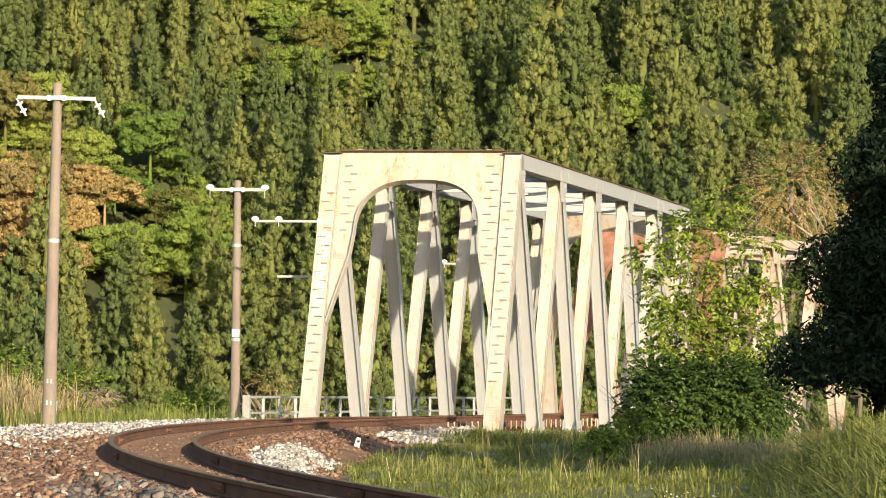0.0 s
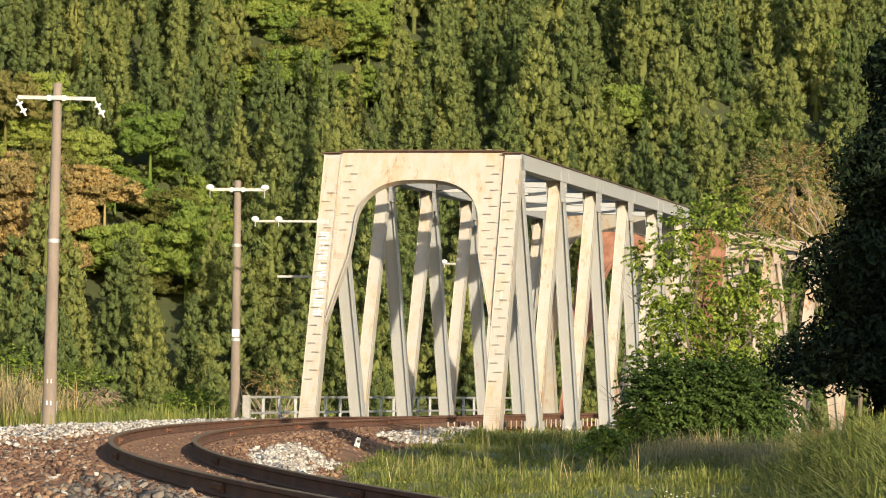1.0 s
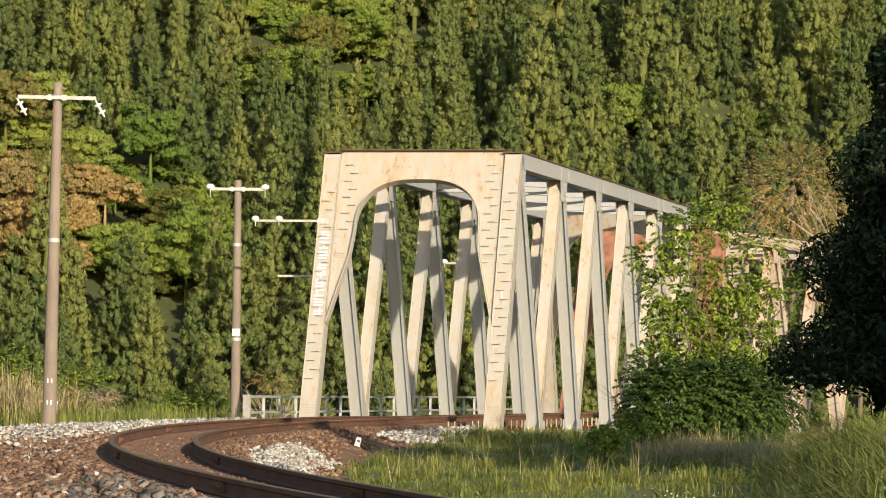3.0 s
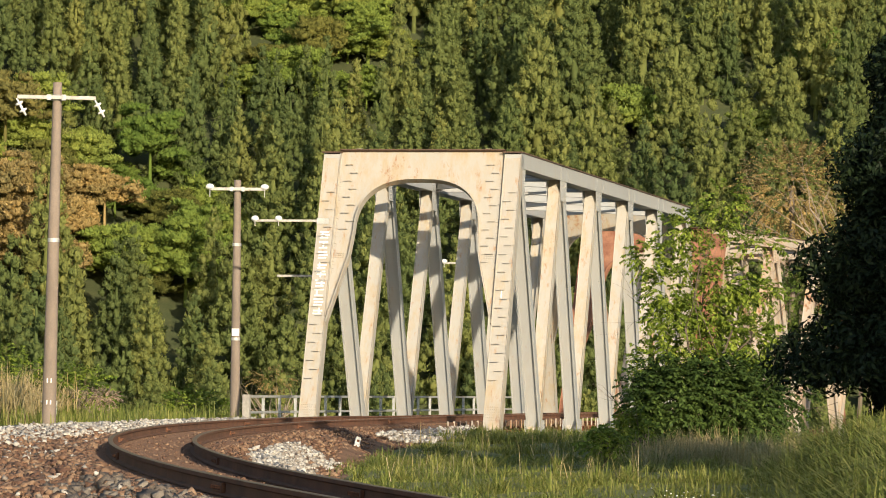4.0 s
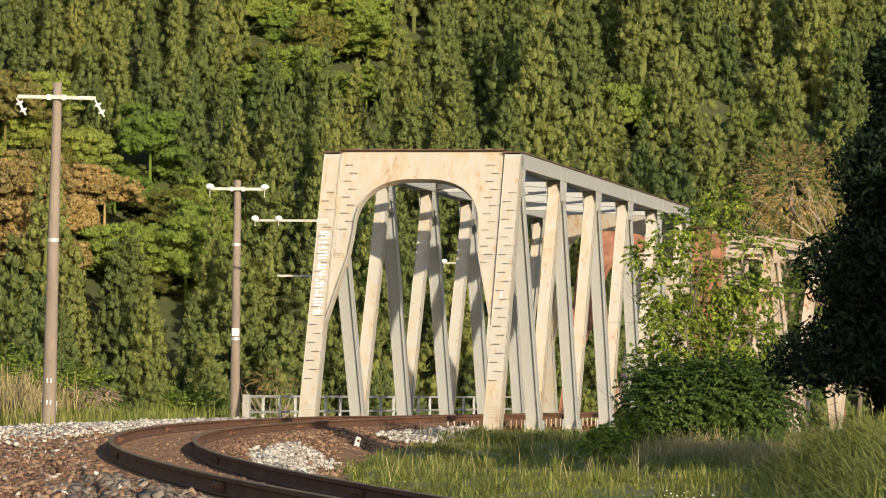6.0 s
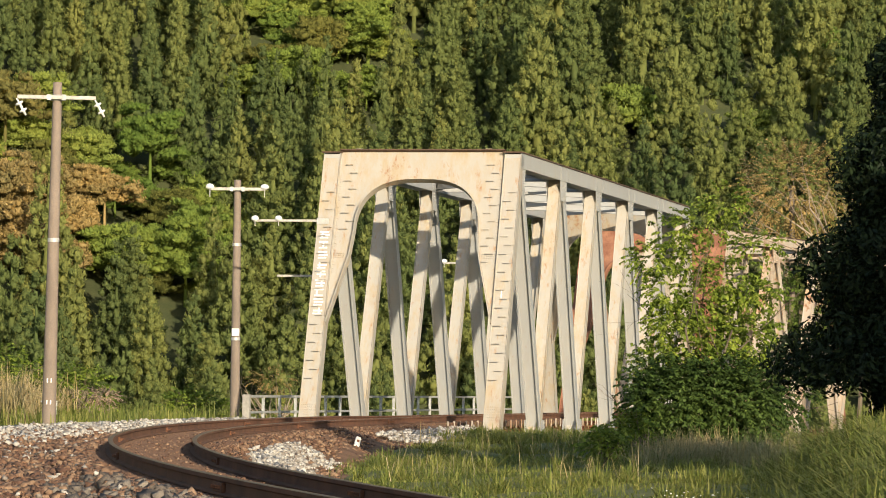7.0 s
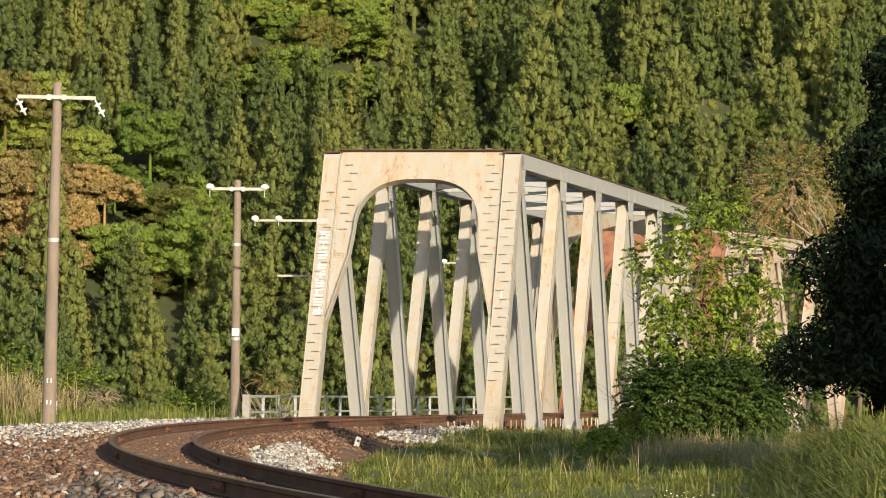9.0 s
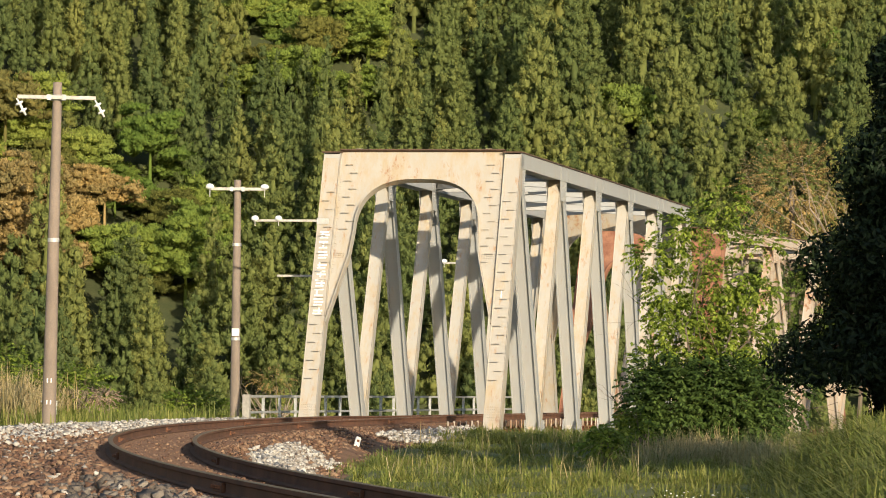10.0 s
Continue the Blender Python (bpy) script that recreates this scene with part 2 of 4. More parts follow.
def hill_z(x, y):
    z = -9 + 0.64 * max(0.0, y - 296) + 0.03 * max(0, y - 296) * wave(x, y, 0.02)
    z += 2.5 * wave(x + 50, y, 0.035) * smooth(290, 320, y)
    # a spur that comes down from the west
    z += 9.0 * smooth(-16, -48, x + 0.12 * (y - 300)) * smooth(250, 300, y)
    return z


def over_bank(x, y):
    """How far east of the foot of the grassy bank a place lies."""
    return x - 0.35 - 0.076 * y + 0.25 * wave(x, y, 0.5)


def ground_z(x, y):
    off, s, dist = track_offset(x, y)
    a = abs(off)
    bed = -0.30 - rail_drop(s)
    if s < 0.15:
        z = -0.45
        if a < 2.6 and y < 101.8:
            z = bed
    else:
        z = bed + 0.105 * smooth(1.5, 1.1, a) - (0.42 - 0.22 * smooth(72, 92, y) if off > 0 else -0.15 * smooth(52, 36, s)) * smooth(1.6, 2.4, a) - off * TRACK[int(s * 10)][4] * 0.8 * smooth(2.6, 1.4, a)
        if off > 0:
            z += 0.15 * smooth(4.0, 9.0, off) + 0.75 * smooth(60, 52, y) * smooth(-0.3, 1.4, over_bank(x, y))
        else:
            z -= 0.10 * smooth(4.2, 7.0, a)
    z += 0.06 * wave(x, y, 0.6) * smooth(2.2, 3.2, a)
    e = bank_edge(x)
    if y > e:
        z = z + (-9 - z) * smooth(0, 11, y - e)
    if y > 270:
        z = max(z, hill_z(x, y)) if y > 296 else z + (hill_z(x, y) - z) * smooth(270, 296, y)
    return z


def grid_sheet(name, xs, ys, mat, label, category):
    verts = [(x, y, ground_z(x, y)) for y in ys for x in xs]
    n = len(xs)
    faces = [(j * n + i, j * n + i + 1, (j + 1) * n + i + 1, (j + 1) * n + i) for j in range(len(ys) - 1) for i in range(n - 1)]
    ob = raw(name, verts, faces, mat)
    for p in ob.data.polygons:
        p.use_smooth = True
    return tagged(ob, label, category, kind="structure")


XS = sorted(set([-1500, -700, -350, -200, -130] + [round(-90 + i * 5, 2) for i in range(15)] + [round(-17 + 0.5 * i, 2) for i in range(80)]
                + [round(24 + i * 5, 2) for i in range(15)] + [130, 200, 350, 700, 1500]))
YS = sorted(set([-1500, -600, -200, -80, -40, -20] + [round(-10 + 1.5 * i, 2) for i in range(20)] + [round(20 + 0.5 * i, 2) for i in range(205)]
                + [round(124 + 6 * i, 2) for i in range(60)] + [500, 560, 650, 800, 1100, 1600]))
ground = grid_sheet("ground", XS, YS, TURF, "grassy ground falling to a river valley with a wooded mountain behind", "ground")
g_mats = ground.data
g_mats.materials.append(BED)
g_mats.materials.append(SOIL)
for p in g_mats.polygons:
    c = p.center
    if c.y > 118:
        p.material_index = 2
    elif -5 < c.y < 103 and abs(c.x) < 25:
        off, s_, d_ = track_offset(c.x, c.y)
        if abs(off) < 2.7 or (off < 0 and off > -4.2 and c.y < 75):
            p.material_index = 1
bm = bmesh.new()
box(bm, (-160, 125, -9.2), (160, 272, -8.6))
tagged(mesh_object("water", bm, WATER), "dark green river water below the bridge", "river", kind="structure")

# ---------------------------------------------------------------- track
RAIL_PROFILE = [(-0.061, -0.153), (0.061, -0.153), (0.061, -0.142), (0.012, -0.125), (0.008, -0.05), (0.032, -0.038), (0.033, -0.006),
                (0.026, 0.0), (-0.026, 0.0), (-0.033, -0.006), (-0.032, -0.038), (-0.008, -0.05), (-0.012, -0.125), (-0.061, -0.142)]


def bridge_point(s, off, z):
    """As track_at, and on over the bridge for s below zero."""
    if s >= 0:
        return track_at(s, off, z)
    d, nrm = (math.sin(THETA), math.cos(THETA)), (math.cos(THETA), -math.sin(THETA))
    return Vector((PORTAL[0] - s * d[0] + off * nrm[0], PORTAL[1] - s * d[1] + off * nrm[1], z))


track = thing("railway_track", Matrix(), "single railway track with rusty brown rails curving onto the bridge", "railway track")
for side in (-0.565, 0.565):
    bm = bmesh.new()
    stops = [-36.0, -24.0, -12.0, -4.0] + [i * 0.8 for i in range(0, 150)]
    rings = []
    for s in stops:
        rings.append([bm.verts.new(bridge_point(s, side + px, pz)) for px, pz in RAIL_PROFILE])
    n = len(RAIL_PROFILE)
    for r, q in zip(rings, rings[1:]):
        for k in range(n):
            f = bm.faces.new((r[k], r[(k + 1) % n], q[(k + 1) % n], q[k]))
            f.material_index = 1 if k in (6, 7, 8) else 0
    bm.faces.new(rings[0])
    bm.faces.new(rings[-1][::-1])
    bmesh.ops.recalc_face_normals(bm, faces=bm.faces)
    rail = part("rail", bm, RAIL_RUST, track)
    rail.data.materials.append(RAIL_TOP)
    # joint plates at the rail ends
    for s in (4.5, 17.5, 30.5, 43.5, 56.5, 69.5):
        bm = bmesh.new()
        for sg in (-1, 1):
            a, b = bridge_point(s - 0.3, side + sg * 0.028, -0.09), bridge_point(s + 0.3, side + sg * 0.028, -0.09)
            m, l = along(a, b)
            box(bm, (-0.016, -0.04, 0), (0.016, 0.04, l), m)
            for k in range(4):
                p = a.lerp(b, 0.14 + k * 0.24)
                box(bm, (-0.045, -0.016, -0.016), (0.045, 0.016, 0.016), Matrix.Translation(p))
        part("joint_plate", soften(bm, 0.004), RAIL_RUST, rail)
bm = bmesh.new()
box(bm, (-1.05, -0.10, -0.30), (1.05, 0.10, -0.157))
sleeper = part("sleeper", soften(bm, 0.012), SLEEPER, track)
sl_mesh = sleeper.data
for i in range(190):
    s = 1.0 + i * 0.62 if i < 150 else -0.3 - (i - 150) * 0.5
    ob = sleeper if i == 0 else new("sleeper", sl_mesh)
    ob.parent = track
    p = bridge_point(s, 0, 0)
    h = THETA if s < 0 else TRACK[int(s * 10)][3]
    cant = 0 if s < 0 else TRACK[int(s * 10)][4] / 1.1
    ob.matrix_basis = Matrix.Translation(p) @ Matrix.Rotation(-h, 4, "Z") @ Matrix.Rotation(cant, 4, "Y")

# ---------------------------------------------------------------- the truss bridge
SP, ZB, ZT, HW = 5.85, -0.30, 6.62, 2.4     # node spacing, chord centres, half width
HIP = 2.55


def member(bm, a, b, width, depth, section="box", t=0.016):
    """A straight member from a to b: width across the bridge, depth in the plane of the truss."""
    m, l = along(a, b)
    w, d = width / 2, depth / 2
    if section == "box":
        box(bm, (-w, -d, 0), (w, d, l), m)
        return m, l
    # side plates that stand proud of what lies between them, drawn as one section
    r = {"lipped": 0.03, "sunk": 0.075, "beam": d - 0.008}[section]
    ring = [(-w, -d), (-w + t, -d), (-w + t, -d + r), (w - t, -d + r), (w - t, -d), (w, -d),
            (w, d), (w - t, d), (w - t, d - r), (-w + t, d - r), (-w + t, d), (-w, d)]
    lo = [bm.verts.new(m @ Vector((x, y, 0))) for x, y in ring]
    hi = [bm.verts.new(m @ Vector((x, y, l))) for x, y in ring]
    for k in range(12):
        bm.faces.new((lo[k], lo[(k + 1) % 12], hi[(k + 1) % 12], hi[k]))
    for e in (lo, hi):
        for q in ((0, 1, 10, 11), (1, 2, 9, 10), (2, 3, 8, 9), (3, 4, 7, 8), (4, 5, 6, 7)):
            bm.faces.new([e[i] for i in (q if e is hi else q[::-1])])
    return m, l


def rivets(bm, m, xs, ys, z, r=0.016, axis="y"):
    for x in xs:
        for y in ys:
            p = (x, z, y) if axis == "y" else (z, x, y)
            box(bm, (p[0] - r, p[1] - r, p[2] - r), (p[0] + r, p[1] + r, p[2] + r), m)


def portal_frame(bm, m, length):
    """The arched portal plate in the plane of two end posts: x across, z up the posts."""
    inner = []
    for z, hw in ((2.9, HW - 0.225), (3.7, HW - 0.42), (4.75, HW - 0.68), (5.45, HW - 0.75)):
        inner.append((hw, z))
    hw0, z0, z1 = HW - 0.75, 5.45, length - 0.66
    for k in range(1, 13):
        a = k / 12 * math.pi / 2
        inner.append((hw0 * math.cos(a) ** 0.75, z0 + (z1 - z0) * math.sin(a) ** 0.8))
    half = inner
    outline = half + [(-x, z) for x, z in reversed(half[:-1])]
    top = length + 0.12
    edge = HW - 0.215

    def outer(x, z, i):
        # point of the outer border that belongs to this point of the opening
        k = min(i, len(outline) - 1 - i) - 3
        if k <= 0:
            return (math.copysign(edge, x), z)
        if k <= 5:
            return (math.copysign(edge, x), 5.45 + (top - 5.45) * k / 5)
        return (math.copysign(edge * (12 - k) / 7, x), top)
    for y0, y1 in ((-0.012, 0.012),):
        ins = [[bm.verts.new(m @ Vector((x, y, z))) for x, z in outline] for y in (y0, y1)]
        outs = [[bm.verts.new(m @ Vector((outer(x, z, i)[0], y, outer(x, z, i)[1]))) for i, (x, z) in enumerate(outline)] for y in (y0, y1)]
        for i in range(len(outline) - 1):
            bm.faces.new((ins[0][i], ins[0][i + 1], outs[0][i + 1], outs[0][i]))
            bm.faces.new((ins[1][i + 1], ins[1][i], outs[1][i], outs[1][i + 1]))
    # flange round the opening
    a0 = [bm.verts.new(m @ Vector((x, -0.13, z))) for x, z in outline]
    a1 = [bm.verts.new(m @ Vector((x, 0.13, z))) for x, z in outline]
    b0 = [bm.verts.new(m @ Vector((x * 0.988, -0.13, z - 0.02))) for x, z in outline]
    b1 = [bm.verts.new(m @ Vector((x * 0.988, 0.13, z - 0.02))) for x, z in outline]
    for i in range(len(outline) - 1):
        for q in ((a0, a1), (b1, b0), (b0, a0), (a1, b1)):
            bm.faces.new((q[0][i], q[0][i + 1], q[1][i + 1], q[1][i]))
    for sx in (-1, 1):
        x0, x1 = sorted((sx * (HW - 0.66), sx * (HW - 0.24)))
        rivets(bm, m, [x0 + 0.06 + 0.06 * k for k in range(5)], [4.7, 4.76, 4.82], -0.016)
        rivets(bm, m, [sx * (HW - 0.28)], [4.3 + 0.1 * k for k in range(28)], -0.016)


def rung(bm, m, x, z, y, w=0.17):
    """One staple-shaped step on a post."""
    tube(bm, [m @ Vector(p) for p in ((x - w / 2, y, z), (x - w / 2, y - 0.07, z - 0.01), (x + w / 2, y - 0.07, z - 0.01), (x + w / 2, y, z))],
         [0.011] * 4, 5)


def truss_span(m, panels, paint, side_paint, post_paint, detailed, label):
    span = thing("truss_bridge", m, label, "railway bridge", "spans of the railway bridge")
    far = panels * SP
    tops = [HIP] + [SP * (k + 0.5) for k in range(1, panels - 1)] + [far - HIP]
    for sx in (-1, 1):
        x = sx * HW
        for y0, y1 in ((0, HIP), (far, far - HIP)):
            bm = bmesh.new()
            mm, l = member(bm, (x, y0, ZB - 0.1), (x, y1, ZT + 0.12), 0.45, 0.40, "lipped")
            front = -0.17 if y1 > y0 else 0.17
            rivets(bm, mm, [-0.17 + 0.057 * k for k in range(7)], [0.30 + 0.07 * k for k in range(6)], front)
            post = part("end_post", soften(bm, 0.008), post_paint, span)
            if detailed and y0 == 0:
                k = 0
                z = 1.35
                while z < l - 0.95:
                    bm = bmesh.new()
                    rung(bm, mm, 0.06 if k % 2 else -0.06, z, -0.165)
                    part("rung", bm, post_paint, post)
                    z += 0.245
                    k += 1
        bm = bmesh.new()
        member(bm, (x, tops[0] - 0.2, ZT), (x, tops[-1] + 0.2, ZT), 0.45, 0.40, "lipped")
        chord = part("top_chord", soften(bm, 0.006), side_paint, span)
        bm = bmesh.new()
        box(bm, (x - 0.26, tops[0] - 0.3, ZT + 0.202), (x + 0.26, tops[-1] + 0.3, ZT + 0.235))
        part("cover_plate", bm, DARK_RUST, chord, "dark rusted cover plate")
        for y in tops[1:-1]:
            bm = bmesh.new()
            for sg in (-1, 1):
                rx = x + sg * 0.229
                for dy in (-0.55, 0.55):
                    rivets(bm, Matrix(), [y + dy - 0.04, y + dy + 0.04], [ZT - 0.16 + 0.06 * k for k in range(6)], rx, 0.015, "x")
            tagged(part("rivet_row", bm, side_paint, chord), kind="stuff")
        bm = bmesh.new()
        member(bm, (x, -0.25, ZB - 0.38), (x, far + 0.25, ZB - 0.38), 0.42, 0.46, "lipped")
        part("bottom_chord", soften(bm, 0.008), side_paint, span)
        bottoms = [SP * k for k in range(panels + 1)]
        for k in range(panels):
            if k > 0:
                bm = bmesh.new()
                member(bm, (x, bottoms[k] - (tops[k] - bottoms[k]) * 0.05, ZB - 0.05 * (ZT - ZB)), (x, tops[k], ZT), 0.34, 0.30, "lipped" if k < panels / 2 + 2 else "beam")
                part("diagonal", soften(bm, 0.006), paint, span)
            if k < panels - 1:
                bm = bmesh.new()
                member(bm, (x, tops[k], ZT), (x, bottoms[k + 1] + (bottoms[k + 1] - tops[k]) * 0.05, ZB - 0.05 * (ZT - ZB)), 0.36, 0.34, "sunk", 0.03)
                part("diagonal", bm, side_paint, span)
        for y in tops + bottoms[1:-1]:
            up = y in tops
            bm = bmesh.new()
            z0, z1 = (ZT - 0.75, ZT - 0.05) if up else (ZB - 0.45, ZB + 0.2)
            west, east = (0.02 if y == tops[0] else 0.55), (0.02 if y == tops[-1] else 0.55)
            for sg in (-1, 1):
                gx = x + sg * 0.195
                ring = [(y - west, z1), (y + east, z1), (y + east - 0.19, z0), (y - west + (0.19 if west > 0.5 else -0.2), z0)] if up else [(y - 0.36, z1), (y + 0.36, z1), (y + 0.55, z0), (y - 0.55, z0)]
                vs = [bm.verts.new((gx + d, py, pz)) for d in (-0.008, 0.008) for py, pz in ring]
                bm.faces.new(vs[:4])
                bm.faces.new(vs[4:][::-1])
                for q in range(4):
                    bm.faces.new((vs[q], vs[4 + q], vs[4 + (q + 1) % 4], vs[(q + 1) % 4]))
                rivets(bm, Matrix(), [y - 0.28, y - 0.2, y + 0.2, y + 0.28], [(z0 + z1) / 2 + 0.1 * q - 0.25 for q in range(6)], gx + sg * 0.012, 0.015, "x")
            bmesh.ops.recalc_face_normals(bm, faces=bm.faces)
            part("gusset_plate", bm, side_paint, span)
    for y0, y1 in ((0, HIP), (far, far - HIP)):
        mm, l = along((0, y0, ZB - 0.1), (0, y1, ZT + 0.12))
        bm = bmesh.new()
        portal_frame(bm, mm @ Matrix.Translation((0, -0.10 if y1 > y0 else 0.10, 0)), l - 0.05)
        bmesh.ops.recalc_face_normals(bm, faces=bm.faces)
        portal = part("portal_frame", bm, post_paint, span)
        bm = bmesh.new()
        box(bm, (-HW + 0.215, -0.25, l + 0.072), (HW - 0.215, 0.16, l + 0.105), mm)
        part("top_flange", bm, DARK_RUST, portal, "dark rusted top flange")
        if detailed and y0 == 0:
            for hx in (-1.72, 1.72):
                bm = bmesh.new()
                tube(bm, [mm @ Vector((hx + dx, -0.05, l + dz)) for dx, dz in ((-0.08, 0.1), (-0.08, 0.19), (0.08, 0.19), (0.08, 0.1))], [0.012] * 4, 6)
                part("handhold", bm, post_paint, portal)
        if detailed and y0 == 0:
            for sx, xs in ((-1, (1.93, 1.78)), (1, (1.83, 1.97))):
                for k in range(13 if sx > 0 else 9):
                    bm = bmesh.new()
                    rung(bm, mm, sx * xs[k % 2], l - 0.3 - 0.225 * k, -0.112, 0.17)
                    part("rung", bm, post_paint, portal)
    for i, y in enumerate(tops[1:-1]):
        bm = bmesh.new()
        box(bm, (-HW + 0.2, y - 0.10, ZT + 0.10), (HW - 0.2, y + 0.10, ZT + 0.12))
        box(bm, (-HW + 0.2, y - 0.10, ZT - 0.20), (HW - 0.2, y + 0.10, ZT - 0.18))
        box(bm, (-HW + 0.2, y - 0.008, ZT - 0.18), (HW - 0.2, y + 0.008, ZT + 0.10))
        part("top_strut", bm, side_paint, span)
    for y0, y1 in zip(tops, tops[1:]):
        for sg in (-1, 1):
            bm = bmesh.new()
            a, b = Vector((-HW * sg * 0.92, y0, ZT - 0.03 + sg * 0.003)), Vector((HW * sg * 0.92, y1, ZT - 0.03 + sg * 0.003))
            way = (b - a).normalized()
            mm = Matrix.Translation(a) @ Matrix((way, way.cross(Vector((0, 0, -1))), Vector((0, 0, 1)))).transposed().to_4x4()
            l = (b - a).length
            box(bm, (0, -0.09, 0.08), (l, 0.09, 0.10), mm)
            box(bm, (0, -0.09, -0.10), (l, 0.09, -0.08), mm)
            box(bm, (0, -0.008, -0.08), (l, 0.008, 0.08), mm)
            part("lateral_brace", bm, side_paint, span)
    for k in range(panels + 1):
        bm = bmesh.new()
        box(bm, (-HW + 0.21, SP * k - 0.11, -0.98), (HW - 0.21, SP * k + 0.11, -0.96))
        box(bm, (-HW + 0.21, SP * k - 0.11, -0.42), (HW - 0.21, SP * k + 0.11, -0.40))
        box(bm, (-HW + 0.21, SP * k - 0.008, -0.96), (HW - 0.21, SP * k + 0.008, -0.42))
        part("floor_beam", bm, DECK_RUST, span)
    for sx in (-0.75, 0.75):
        bm = bmesh.new()
        box(bm, (sx - 0.11, 0, -0.33), (sx + 0.11, far, -0.305))
        box(bm, (sx - 0.008, 0, -0.85), (sx + 0.008, far, -0.33))
        y = 0.6
        while y < far:
            box(bm, (sx + 0.008, y - 0.01, -0.85), (sx + 0.1, y + 0.01, -0.33))
            y += 0.72
        part("stringer", bm, DECK_RUST, span)
    y = 0.5
    while y < far:
        bm = bmesh.new()
        box(bm, (1.14, y - 0.02, -0.36), (1.17, y + 0.02, -0.12))
        part("deck_bracket", bm, RUSTY, span)
        y += 0.78
    return span


SPAN_ONE = Matrix.Translation((-3.3976 + HW * math.cos(THETA), 102.257 - HW * math.sin(THETA), 0)) @ Matrix.Rotation(-THETA, 4, "Z")
SPAN_TWO = pose(6.5, 138.6, -0.45, 0, 0, -21.5)
span_one = truss_span(SPAN_ONE, 6, WARM_WHITE, GREY_PAINT, CREAM, True, "cream painted steel truss railway bridge span with rust streaks")
span_two = truss_span(SPAN_TWO, 6, RUSTY, RUSTY, RED_RUST, False, "red-rusted steel truss bridge span behind the cream one")

# concrete supports
for i, (m, y, zz) in enumerate(((SPAN_ONE, -0.6, -0.75), (SPAN_ONE, 35.6, -1.05), (SPAN_TWO, 36.0, -1.05))):
    bm = bmesh.new()
    box(bm, (-3.3, -1.0, -10.0), (3.3, 0.95, 0.0))
    box(bm, (-3.5, -1.1, -0.45), (3.5, 1.05, -0.02))
    name = "abutment" if i == 0 else "bridge_pier"
    ob = mesh_object(name, soften(bm, 0.05), CONCRETE)
    ob.matrix_basis = m @ Matrix.Translation((0, y, zz))
    tagged(ob, "weathered concrete " + ("abutment under the bridge's end" if i == 0 else "pier under the truss spans"), "bridge support")


# ---------------------------------------------------------------- poles
def disc_insulator(bm, m):
    for z, r in ((0, 0.02), (0.1, 0.02), (0.11, 0.085), (0.14, 0.09), (0.16, 0.03), (0.27, 0.03), (0.28, 0.085), (0.31, 0.09), (0.33, 0.03), (0.42, 0.02)):
        disc_insulator.ring.append((z, r))
    tube(bm, [m @ Vector((0, 0, z)) for z, r in disc_insulator.ring], [r for z, r in disc_insulator.ring], 10)
    disc_insulator.ring.clear()


disc_insulator.ring = []


def utility_pole(m, height, r0, r1, arm_z, arm, insul, label, lean):
    pole = thing("utility_pole", m @ Matrix.Rotation(radians(lean), 4, "Y"), label, "utility pole", "poles along the track")
    bm = bmesh.new()
    n = 24
    rings = tube(bm, [(0, 0, -0.6 + (height + 0.6) * k / n) for k in range(n + 1)], [r0 + (r1 - r0) * k / n for k in range(n + 1)], 18)
    for f in bm.faces:
        f.smooth = True
    shaft = part("shaft", bm, POLE, pole)
    bm = bmesh.new()
    box(bm, (-arm, -r1 - 0.085, arm_z - 0.04), (arm, -r1 - 0.01, arm_z + 0.04))
    part("crossarm", soften(bm, 0.006), PALE, pole, "pale steel crossarm")
    bm = bmesh.new()
    for dz in (-0.05, 0.05):
        tube(bm, [(math.cos(a) * (r1 + 0.012), math.sin(a) * (r1 + 0.012), arm_z + dz) for a in [k * math.tau / 14 for k in range(15)]], [0.012] * 15, 6)
    for sx in (-1, 1):
        box(bm, (sx * (r1 + 0.06) - 0.04, -r1 - 0.11, arm_z - 0.06), (sx * (r1 + 0.06) + 0.04, -r1 + 0.02, arm_z + 0.06))
    part("pole_band", bm, STEEL, pole)
    for sx in (-1, 1):
        bm = bmesh.new()
        if insul == "string":
            disc_insulator(bm, Matrix.Translation((sx * arm - 0.02, -r1 - 0.05, arm_z - 0.03)) @ Matrix.Rotation(radians(150), 4, "Y"))
        else:
            x = sx * (arm + 0.02)
            tube(bm, [(x, -r1 - 0.05, arm_z + z) for z in (-0.22, -0.02, 0.0, 0.03, 0.08, 0.12, 0.14)], [0.012, 0.012, 0.08, 0.115, 0.115, 0.085, 0.03], 14)
        for f in bm.faces:
            f.smooth = True
        part("insulator", bm, PORCELAIN, pole, "white porcelain insulator")
    return pole, shaft


P1 = Vector((-8.30, 85.0, -0.25))
pole_one, shaft_one = utility_pole(Matrix.Translation(P1), 7.35, 0.158, 0.095, 7.02, 0.83, "string", "tall brownish concrete pole with crossarm and hanging disc insulators", 0.6)
P2 = Vector((-5.57, 108.5, -0.22))
pole_two, shaft_two = utility_pole(Matrix.Translation(P2), 6.5, 0.14, 0.095, 6.25, 0.72, "pin", "concrete pole with short crossarm and round white insulators", -0.1)
for shaft, r, bands in ((shaft_one, 0.125, (3.05, 4.0)), (shaft_two, 0.125, (2.2, 4.75))):
    for z in bands:
        bm = bmesh.new()
        tube(bm, [(0, 0, z - 0.04), (0, 0, z + 0.04)], [r + 0.006 - 0.004 * z / 4, r + 0.004 - 0.004 * z / 4], 18)
        part("band", bm, STEEL, shaft)
bm = bmesh.new()
